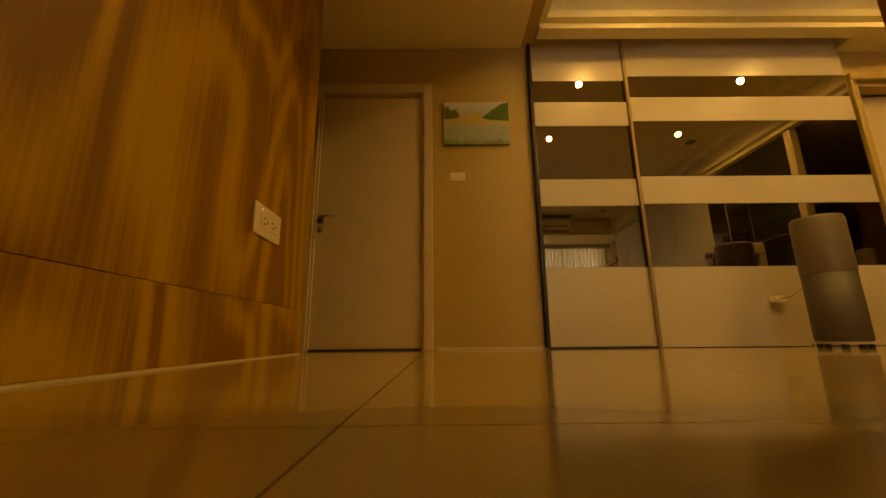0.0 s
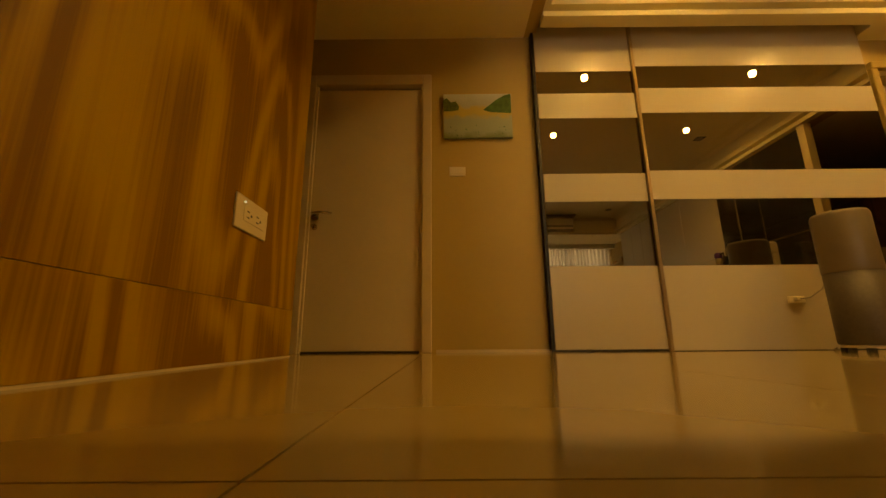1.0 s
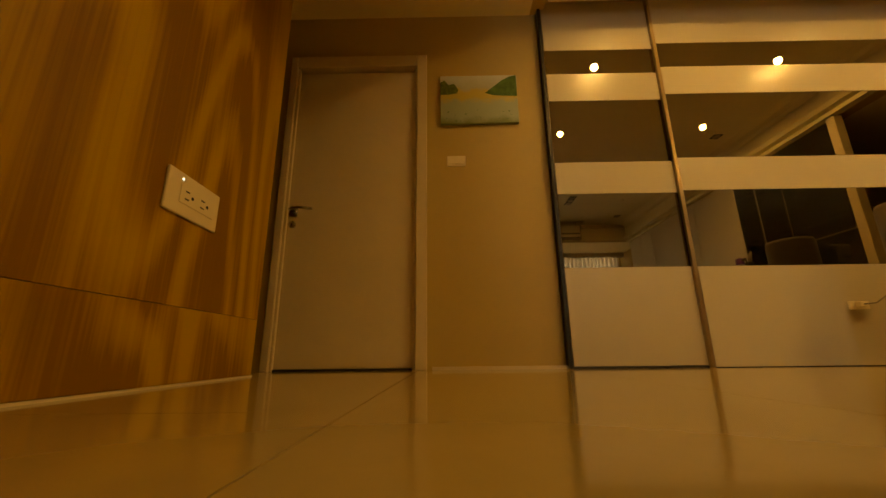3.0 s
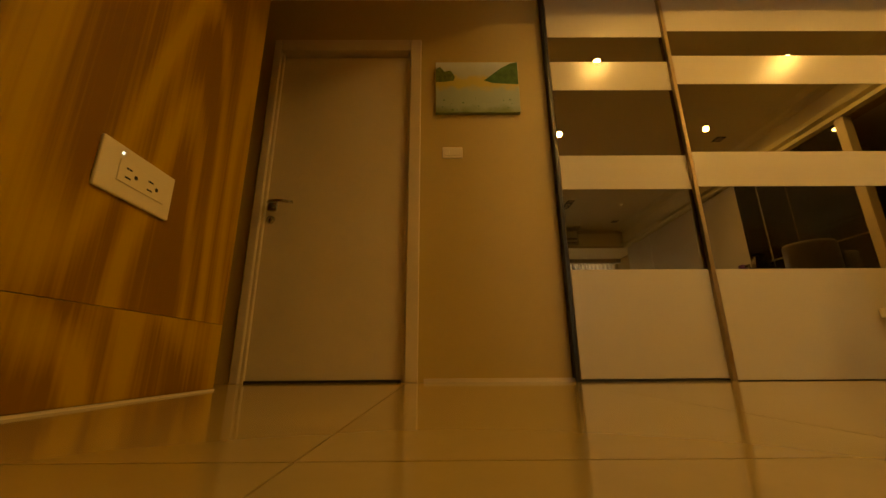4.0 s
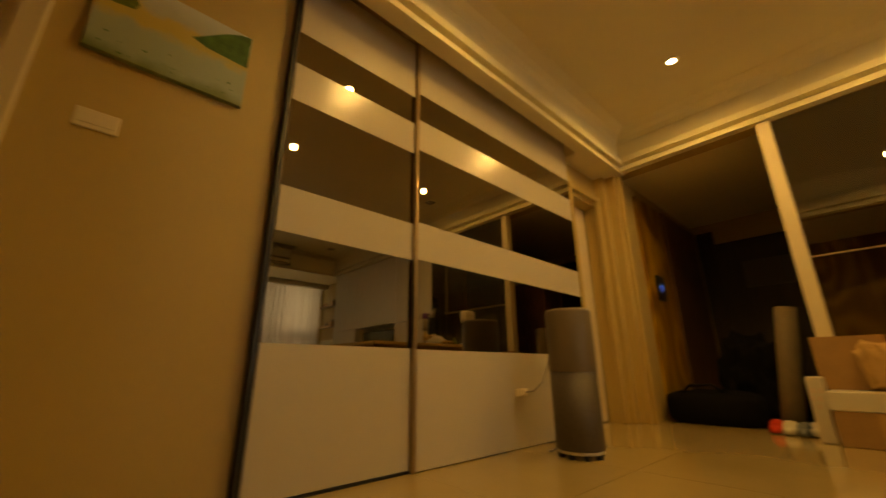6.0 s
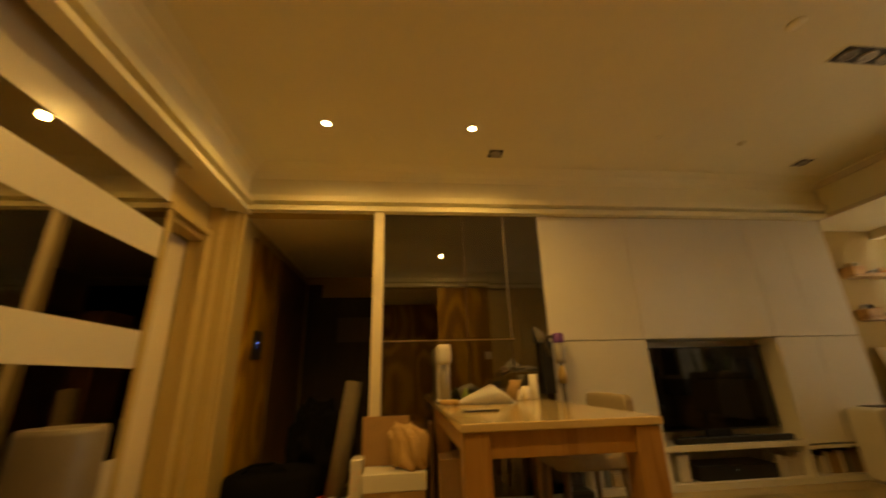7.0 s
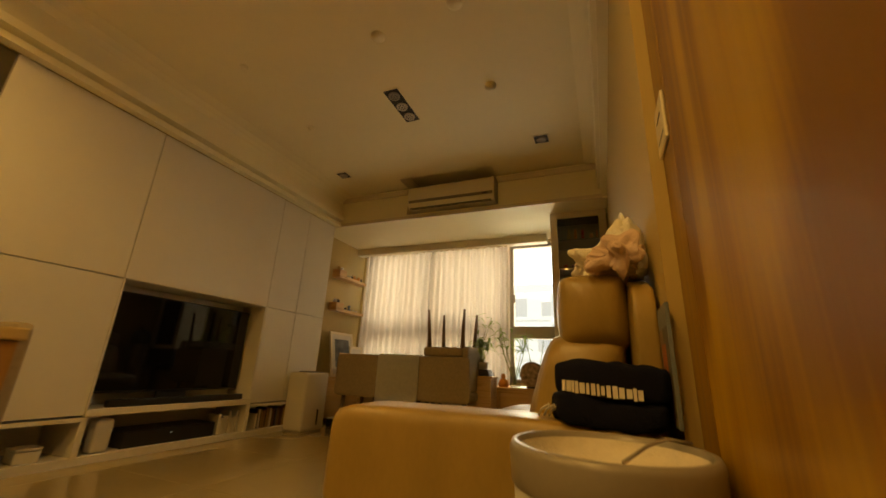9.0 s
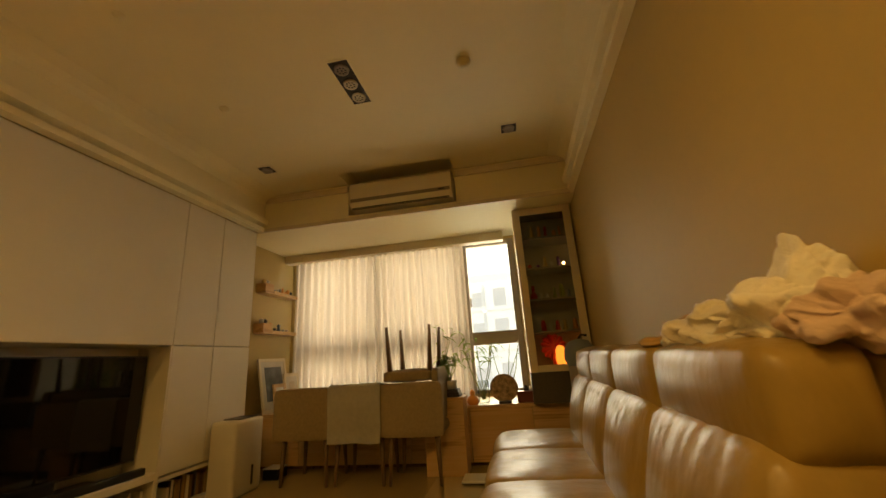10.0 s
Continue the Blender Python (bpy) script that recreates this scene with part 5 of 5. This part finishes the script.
def tower_purifier():
    t = thing("air_cleaner", 4.02, -3.73, 0, "white upright air cleaner with a dark top grille", "air cleaner")
    bm = bmesh.new()
    box(bm, 3.89, 4.14, -3.92, -3.56, 0.015, 0.59, 0.03, 4)
    part("body", bm, M_WPLASTIC, t, "", True)
    boxpart("top_grille", t, M_DGREY, 3.93, 4.10, -3.88, -3.66, 0.588, 0.598, 0.003, "dark top grille")
    boxpart("front_slot", t, M_BLACK, 3.886, 3.892, -3.80, -3.775, 0.07, 0.22, 0.002, "dark handle slot")
    boxpart("base", t, M_GPLASTIC, 3.91, 4.12, -3.90, -3.58, 0.0, 0.02, 0)


tower_purifier()
rv = thing("robot_dock", 3.93, -4.2, 0, "low black and white charging dock on the floor", "charging dock")
boxpart("body", rv, M_BLACK, 3.86, 4.02, -4.28, -4.12, 0.0, 0.09, 0.01)
boxpart("cover", rv, M_WPLASTIC, 3.86, 4.02, -4.28, -4.12, 0.09, 0.10, 0.003)
bs = thing("bathroom_scale", 1.95, -4.05, 0, "flat white bathroom scale on the floor", "scale")
boxpart("platform", bs, M_WPLASTIC, 1.86, 2.12, -4.15, -3.92, 0.012, 0.03, 0.006, seg=2)
for x in (1.88, 2.08):
    boxpart("foot", bs, M_BLACK, x, x + 0.02, -4.12, -4.10, 0.0, 0.012, 0)


def wall_shelf(z, seed):
    t = thing("wall_shelf", 4.40, -4.77, z, "small maple wall shelf holding ornaments", "shelf", "maple wall shelves")
    boxpart("board", t, M_BENCH, 4.33, 4.46, -5.10, -4.46, z - 0.075, z - 0.06, 0.002)
    boxpart("end_box", t, M_ORANGEWOOD, 4.33, 4.46, -4.60, -4.445, z - 0.06, z + 0.04, 0.002)
    boxpart("front_lip", t, M_BENCH, 4.322, 4.33, -5.10, -4.60, z - 0.075, z - 0.035, 0.001)
    rnd = random.Random(seed)
    y = -4.66
    mats = [M_RED, M_BRASS, M_POT, M_DARKPOT, M_BLUE, M_ORANGE, M_PINKCLOTH]
    while y > -5.06:
        r, h = rnd.uniform(0.016, 0.032), rnd.uniform(0.05, 0.13)
        bm = bmesh.new()
        z0 = z - 0.06
        lathe(bm, [(0, z0), (r, z0), (r * rnd.uniform(0.6, 1.1), z0 + h * 0.35), (r * rnd.uniform(0.3, 0.8), z0 + h * 0.6), (r * rnd.uniform(0.4, 0.9), z0 + h * 0.8), (0, z0 + h)], 4.395, y, 12)
        tagged(mesh_ob("figurine", bm, mats[rnd.randrange(7)], True), "small ornament on a maple wall shelf", "ornament", "ornaments on the wall shelves")
        y -= 2 * r + rnd.uniform(0.004, 0.03)
    for k in range(2):
        bm = bmesh.new()
        lathe(bm, [(0, z + 0.04), (0.022, z + 0.04), (0.028, z + 0.08), (0.0, z + 0.10)], 4.39, -4.49 - 0.06 * k, 12)
        tagged(mesh_ob("figurine", bm, mats[(k + seed) % 7], True), "small ornament on a maple wall shelf", "ornament", "ornaments on the wall shelves")


wall_shelf(1.91, 1)
wall_shelf(1.45, 2)


def leaning_frame(y0, y1, h, x_foot, lean, img, label, mt=M_TRIM):
    t = thing("picture_frame", x_foot, (y0 + y1) / 2, 0.53, label, "picture frame")
    w = 0.035
    rot = Matrix.Translation((x_foot, 0, 0.531)) @ Matrix.Rotation(radians(lean), 4, "Y")

    def slab(name, a0, a1, z0, z1, d0, d1, m):
        bm = bmesh.new()
        box(bm, d0, d1, a0, a1, z0, z1, 0.002)
        bmesh.ops.transform(bm, matrix=rot, verts=bm.verts)
        return part(name, bm, m, t)
    slab("rail", y0, y1, 0, w, 0, 0.02, mt)
    slab("rail", y0, y1, h - w, h, 0, 0.02, mt)
    slab("stile", y0, y0 + w, w, h - w, 0, 0.02, mt)
    slab("stile", y1 - w, y1, w, h - w, 0, 0.02, mt)
    slab("mount", y0 + w, y1 - w, w, h - w, 0.006, 0.012, M_POT)
    slab("picture", y0 + w + 0.06, y1 - w - 0.06, w + 0.08, h - w - 0.06, 0.004, 0.0055, img)


leaning_frame(-4.95, -4.45, 0.58, 4.27, 10, mat("faded_blue_print", (0.16, 0.18, 0.20), 0.5, 0, 0.5, 9), "large pale framed print leaning on the wall")
leaning_frame(-5.02, -4.72, 0.40, 4.17, 8, mat("faded_cream_print", (0.55, 0.48, 0.36), 0.5, 0, 0.2, 12), "smaller pale framed print leaning in front of another")
leaning_frame(-4.66, -4.44, 0.30, 4.12, 8, mat("faded_tan_print", (0.48, 0.38, 0.26), 0.5, 0, 0.2, 12), "small pale framed card leaning on the bench", M_BENCH)


def leaf(bm, p, d, ln, wd, droop):
    d = Vector(d).normalized()
    s = d.cross(Vector((0, 0, 1)))
    s = s.normalized() if s.length > 0.01 else Vector((1, 0, 0))
    prev = None
    for k in range(5):
        u = k / 4
        c = Vector(p) + d * ln * u + Vector((0, 0, -droop * u * u * ln))
        w = wd * math.sin(math.pi * (0.12 + 0.88 * u)) if k < 4 else 0.0006
        a, b = bm.verts.new(c - s * w), bm.verts.new(c + s * w)
        if prev:
            bm.faces.new((prev[0], a, b, prev[1]))
        prev = (a, b)


def plant(name, x, y, z, stalks, height, leaves, ln, wd, seed, label):
    t = thing(name, x, y, z, label, "plant")
    rnd = random.Random(seed)
    for k in range(stalks):
        a = rnd.uniform(0, 2 * math.pi)
        top = Vector((x + math.cos(a) * height * 0.28, y + math.sin(a) * height * 0.12, z + height * rnd.uniform(0.75, 1)))
        mid = Vector((x, y, z)).lerp(top, 0.5) + Vector((rnd.uniform(-0.03, 0.03), 0, 0))
        bm = bmesh.new()
        tube(bm, [(x + rnd.uniform(-0.02, 0.02), y, z), mid, top], 0.006, 6, 0.003)
        st = part("stalk", bm, M_STEM, t, "", True)
        for j in range(leaves):
            u = rnd.uniform(0.55, 1.0)
            p = mid.lerp(top, (u - 0.5) * 2) if u > 0.5 else mid
            b = rnd.uniform(0, 2 * math.pi)
            bm = bmesh.new()
            leaf(bm, p, (math.cos(b), math.sin(b), rnd.uniform(0.1, 1.1)), ln * rnd.uniform(0.6, 1.1), wd, rnd.uniform(0.3, 0.9))
            part("leaf", bm, M_LEAF, st, "", True)
    return t


p1 = plant("potted_palm", 2.23, -4.30, 0.76, 8, 0.28, 11, 0.15, 0.013, 1, "bushy green houseplant in a white pot")
bm = bmesh.new()
lathe(bm, [(0, 0.70), (0.055, 0.70), (0.075, 0.775), (0.07, 0.775), (0.06, 0.76), (0, 0.76)], 2.23, -4.30, 24)
part("pot", bm, M_POT, p1, "white ceramic pot", True)
for k in range(3):
    o = thing("book", 2.25, -4.3, 0.636 + 0.021 * k, "dark book lying flat under the plant", "book", "books under the plant")
    boxpart("cover", o, M_DARKPOT, 2.13 + 0.008 * k, 2.35 - 0.01 * k, -4.38, -4.20 - 0.006 * k, 0.6355 + 0.0212 * k, 0.6565 + 0.0212 * k, 0.002)
p2 = plant("lucky_bamboo", 1.95, -4.62, 0.56, 6, 0.66, 9, 0.20, 0.013, 6, "tall bamboo stalks in a clear glass vase")
bm = bmesh.new()
lathe(bm, [(0.0, 0.532), (0.05, 0.532), (0.055, 0.56), (0.055, 0.74), (0.053, 0.742)], 1.95, -4.62, 24)
part("vase", bm, M_VASE, p2, "clear glass vase", True)
p3 = plant("window_plant", 2.42, -4.62, 0.60, 3, 0.75, 8, 0.18, 0.012, 12, "thin leafy plant standing behind the chairs")
bm = bmesh.new()
lathe(bm, [(0, 0.532), (0.05, 0.532), (0.065, 0.61), (0, 0.60)], 2.42, -4.62, 20)
part("pot", bm, M_POT, p3, "", True)
p4 = plant("dried_twigs", 1.72, -4.75, 0.56, 4, 0.55, 4, 0.05, 0.008, 19, "thin twigs with small dark leaves on the bench")
bm = bmesh.new()
lathe(bm, [(0, 0.532), (0.03, 0.532), (0.035, 0.60), (0, 0.60)], 1.72, -4.75, 20)
part("pot", bm, M_DARKPOT, p4, "", True)


def disc_ornament():
    t = thing("round_plate", 1.74, -4.52, 0.53, "round decorated plate standing on the window bench", "plate")
    bm = bmesh.new()
    m = Matrix.Translation((1.74, -4.52, 0.67)) @ Matrix.Rotation(radians(78), 4, "X")
    bmesh.ops.create_cone(bm, cap_ends=True, segments=36, radius1=0.135, radius2=0.125, depth=0.02, matrix=m)
    part("disc", bm, mat("mottled_plate_glaze", (0.40, 0.30, 0.20), 0.3, 0, 0.7, 30), t)
    boxpart("stand", t, M_DARKPOT, 1.68, 1.80, -4.58, -4.47, 0.531, 0.55, 0.003)


disc_ornament()
rb = thing("wooden_box", 1.45, -4.55, 0.53, "dark red wooden box with small items on the bench", "box")
boxpart("body", rb, mat("red_brown_lacquer", (0.20, 0.05, 0.03), 0.35, 0, 0.2, 12), 1.36, 1.62, -4.62, -4.48, 0.531, 0.63, 0.003)
for k in range(4):
    bm = bmesh.new()
    lathe(bm, [(0, 0.63), (0.022, 0.63), (0.026, 0.65), (0.012, 0.675), (0, 0.68)], 1.38 + 0.05 * k, -4.55, 12)
    part("trinket", bm, [M_DARKPOT, M_BRASS, M_POT, M_DARKPOT][k], rb, "", True)
bm = bmesh.new()
lathe(bm, [(0, 0.531), (0.05, 0.531), (0.06, 0.56), (0.045, 0.60), (0.02, 0.615), (0.028, 0.64), (0.015, 0.665), (0, 0.67)], 2.05, -4.50, 16)
tagged(mesh_ob("orange_figurine", bm, M_ORANGE, True), "small orange glazed figurine on the bench", "ornament")
hm = thing("humidifier", 1.06, -4.05, 0, "grey-blue floor humidifier with a domed top", "humidifier")
bm = bmesh.new()
lathe(bm, [(0, 0), (0.11, 0), (0.11, 0.85), (0.0, 0.85)], 1.05, -4.06, 28)
part("column", bm, M_GPLASTIC, hm, "", True)
bm = bmesh.new()
lathe(bm, [(0.11, 0.851), (0.135, 0.91), (0.125, 0.99), (0.08, 1.05), (0.0, 1.07)], 1.05, -4.06, 28)
part("dome", bm, M_BLUE, hm, "grey-blue dome", True)
bm = bmesh.new()
tube(bm, [(1.05, -4.06, 1.065), (1.02, -4.06, 1.10), (0.98, -4.04, 1.09)], 0.01, 8)
part("spout", bm, M_BLACK, hm, "", True)

# ---- by the wardrobe and the passage ----


def tower_cleaner():
    t = thing("air_purifier", 2.47, 1.60, 0, "tall grey cylindrical air purifier with a dark mesh lower half", "air purifier")
    x, y = 2.47, 1.58
    bm = bmesh.new()
    lathe(bm, [(0.0, 0.04), (0.125, 0.04), (0.13, 0.05), (0.13, 0.445), (0.0, 0.445)], x, y, 40)
    part("intake_mesh", bm, M_DGREY, t, "dark mesh intake", True)
    bm = bmesh.new()
    lathe(bm, [(0.132, 0.445), (0.133, 0.45), (0.133, 0.78), (0.125, 0.80), (0.09, 0.80), (0.08, 0.785), (0.0, 0.785)], x, y, 40)
    part("upper_body", bm, M_SILVER, t, "", True)
    bm = bmesh.new()
    lathe(bm, [(0.0, 0.024), (0.122, 0.024), (0.122, 0.04), (0.0, 0.04)], x, y, 40)
    part("base_ring", bm, M_WPLASTIC, t, "pale base ring", True)
    for k in range(8):
        a = 2 * math.pi * k / 8
        bm = bmesh.new()
        cyl(bm, x + 0.105 * math.cos(a), y + 0.105 * math.sin(a), 0.0, 0.024, 0.018, 0.018, 10)
        part("foot", bm, M_BLACK, t)


tower_cleaner()
wo = thing("plug_socket", 2.40, 1.91, 0.33, "ivory surface socket with a plug on the white panel", "socket")
boxpart("plate", wo, M_IVORY, 2.36, 2.47, 1.905, 1.918, 0.30, 0.345, 0.003)
boxpart("plug", wo, M_IVORY, 2.385, 2.425, 1.875, 1.905, 0.31, 0.34, 0.005)
bm = bmesh.new()
tube(bm, [(2.405, 1.88, 0.325), (2.45, 1.85, 0.33), (2.51, 1.82, 0.38), (2.54, 1.79, 0.48), (2.53, 1.76, 0.56), (2.54, 1.75, 0.42), (2.57, 1.76, 0.25), (2.60, 1.77, 0.10), (2.56, 1.78, 0.008), (2.44, 1.76, 0.008), (2.42, 1.72, 0.02)], 0.004, 8)
tagged(mesh_ob("power_cord", bm, M_GPLASTIC, True), "grey power cord hanging behind the air purifier", "cable")


def carton():
    t = thing("cardboard_box", 4.0, 0.41, 0, "open cardboard box with a white upper sleeve", "cardboard box")
    boxpart("lower", t, M_CARD, 3.84, 4.11, 0.19, 0.625, 0.0, 0.20, 0.004)
    boxpart("upper_sleeve", t, M_WPLASTIC, 3.835, 4.112, 0.185, 0.63, 0.20, 0.315, 0.006, "white upper sleeve")
    boxpart("sticker", t, M_POT, 3.838, 3.84, 0.22, 0.29, 0.08, 0.15, 0, "pale sticker")
    boxpart("tape", t, M_KRAFT, 3.8385, 3.84, 0.38, 0.43, 0.02, 0.19, 0)


carton()
kb = thing("paper_bag", 3.95, 0.28, 0.32, "crumpled brown kraft paper bag on the box", "paper bag")
bm = bmesh.new()
cushion(bm, 3.86, 4.06, 0.15, 0.41, 0.317, 0.59, 0.01, 10, 0.050, 4, 4)
for v in bm.verts:
    k = (v.co.z - 0.317) / 0.32
    v.co.x += 0.06 * k - 0.02
    v.co.y += 0.05 * k
    if k > 0.9:
        v.co.z += 0.05 * noise.noise(v.co * 9)
part("sack", bm, M_KRAFT, kb)
cs = thing("cardboard_sheet", 4.1, 0.5, 0.32, "flat cardboard sheet standing behind the paper bag", "cardboard")
boxpart("sheet", cs, M_CARD, 4.095, 4.108, 0.30, 0.66, 0.317, 0.66, 0.001)
pk = thing("gift_packet", 3.95, 0.66, 0, "tall patterned paper packet beside the box", "packet")
boxpart("sleeve", pk, M_POT, 3.90, 4.05, 0.635, 0.72, 0.0, 0.40, 0.008)
for k in range(5):
    boxpart("pattern_dot", pk, M_PINKCLOTH, 3.896, 3.90, 0.65 + 0.012 * k, 0.662 + 0.012 * k, 0.30 - 0.05 * (k % 3), 0.33 - 0.05 * (k % 3), 0)
db = thing("dark_panel", 3.95, 0.16, 0, "dark thin board leaning beside the box", "board")
boxpart("sheet", db, M_DARKWOOD, 3.84, 4.10, 0.135, 0.155, 0.0, 0.62, 0.002)
rbx = thing("red_carton", 4.0, 0.0, 0, "brown and red carton under the table", "carton")
boxpart("body", rbx, M_CARD, 3.75, 4.10, -0.12, 0.10, 0.0, 0.40, 0.003)
boxpart("stripe", rbx, M_RED, 3.748, 3.75, -0.12, 0.10, 0.05, 0.15, 0)
bg = thing("duffel_bag", 4.6, 1.45, 0, "black nylon duffel bag on the passage floor", "bag")
bm = bmesh.new()
cushion(bm, 4.32, 4.78, 1.06, 1.76, 0.0, 0.25, 0.02, 9, 0.022, 2)
part("body", bm, M_FABBLK, bg, "", True)
bm = bmesh.new()
tube(bm, [(4.40, 1.62, 0.24), (4.38, 1.55, 0.31), (4.38, 1.38, 0.32), (4.40, 1.28, 0.25)], 0.012, 8)
part("handle", bm, M_FABBLK, bg, "", True)
boxpart("tag", bg, M_POT, 4.318, 4.322, 1.55, 1.62, 0.12, 0.16, 0, "pale tag")
bm = bmesh.new()
blob(bm, 4.85, 1.12, 0.0, 0.22, 0.26, 0.46, 31, 0.35, 5)
tagged(mesh_ob("black_coat", bm, M_FABBLK, True), "bundled black coat on the passage floor", "clothes")
br = thing("rolled_mat", 4.5, 0.85, 0, "beige rolled mat leaning in the passage", "mat")
bm = bmesh.new()
tube(bm, [(4.38, 0.90, 0.0), (4.42, 0.84, 0.45), (4.46, 0.78, 0.92)], 0.075, 20, 0.07)
part("roll", bm, mat("beige_foam_mat", (0.20, 0.16, 0.10), 0.8, 0, 0.1, 15, 0.2, 200), br, "", True)
for k, (x, y, mt) in enumerate(((4.25, 0.98, M_RED), (4.22, 0.90, M_POT), (4.20, 0.82, M_BLUE), (4.24, 0.76, M_POT))):
    s = thing("shoe", x, y, 0, "small shoe on the passage floor", "shoe", "shoes in the passage")
    bm = bmesh.new()
    cushion(bm, x - 0.10, x + 0.10, y - 0.035, y + 0.03, 0.0, 0.08, 0.01, 6, 0.006, k)
    for v in bm.verts:
        if v.co.x < x - 0.02:
            v.co.z *= 0.6
    part("upper", bm, mt, s, "", True)
    boxpart("sole", s, M_BLACK, x - 0.1, x + 0.1, y - 0.036, y + 0.031, 0.0, 0.012, 0.004)
wp = thing("intercom", 4.85, 1.79, 1.3, "dark wall intercom with a blue light", "intercom")
boxpart("body", wp, M_BLACK, 4.75, 4.95, 1.77, 1.795, 1.15, 1.42, 0.006)
boxpart("indicator", wp, M_BLED, 4.822, 4.830, 1.766, 1.77, 1.30, 1.308, 0, "blue light")
boxpart("indicator", wp, M_BLED, 4.832, 4.837, 1.766, 1.77, 1.262, 1.267, 0, "blue light")


def stick_vacuum():
    t = thing("stick_vacuum", 4.1, -0.95, 0, "cordless stick vacuum on its wall dock with purple cap", "vacuum cleaner")
    x, y = 4.09, -0.98
    boxpart("dock", t, M_BLACK, 4.10, 4.168, -0.925, -0.83, 0.78, 1.20, 0.008, "black dock with tools")
    bm = bmesh.new()
    lathe(bm, [(0, 1.02), (0.04, 1.02), (0.045, 1.06), (0.045, 1.18), (0.03, 1.19), (0, 1.19)], x, y, 20)
    part("dust_bin", bm, M_GPLASTIC, t, "grey clear bin", True)
    bm = bmesh.new()
    lathe(bm, [(0.046, 1.19), (0.05, 1.20), (0.05, 1.26), (0.03, 1.275), (0, 1.275)], x, y, 20)
    part("cap", bm, M_PURPLE, t, "purple cap", True)
    bm = bmesh.new()
    tube(bm, [(x, y + 0.04, 1.24), (x, y + 0.10, 1.25), (x, y + 0.12, 1.18), (x, y + 0.09, 1.08)], 0.016, 10)
    part("handle", bm, M_DGREY, t, "", True)
    bm = bmesh.new()
    tube(bm, [(x, y, 1.03), (x, y, 0.15)], 0.016, 10)
    part("wand", bm, M_DGREY, t, "dark grey wand", True)
    boxpart("floor_head", t, M_BLACK, x - 0.12, x + 0.04, y - 0.10, y + 0.10, 0.0, 0.10, 0.015)
    bm = bmesh.new()
    lathe(bm, [(0, 0.86), (0.035, 0.86), (0.04, 0.93), (0.02, 1.0), (0, 1.02)], x + 0.0, y, 16)
    part("motor", bm, M_BRASS, t, "", True)
    for k in range(3):
        bm = bmesh.new()
        tube(bm, [(4.12, -0.86 + 0.02 * k, 1.20), (4.11, -0.85 + 0.03 * k, 1.29 + 0.02 * k)], 0.008, 6)
        part("tool", bm, M_GPLASTIC, t, "", True)


stick_vacuum()

# ---- floor tiles ----
TS = 0.80
bm = bmesh.new()
box(bm, 0.0015, TS - 0.0015, 0.0015, TS - 0.0015, -0.0039, 0.0, 0.0)
tile_mesh = bpy.data.meshes.new("tile")
bm.to_mesh(tile_mesh)
bm.free()
tile_mesh.materials.append(M_TILE)
for i in range(-3, 9):
    for j in range(-8, 3):
        x, y = -0.03 + TS * i, 0.45 + TS * j
        if x > 6.6 or x + TS < -1.6 or y + TS < -5.2 or y > 2.1:
            continue
        o = new("tile", tile_mesh)
        o.parent = floor
        o.location = (x, y, 0)
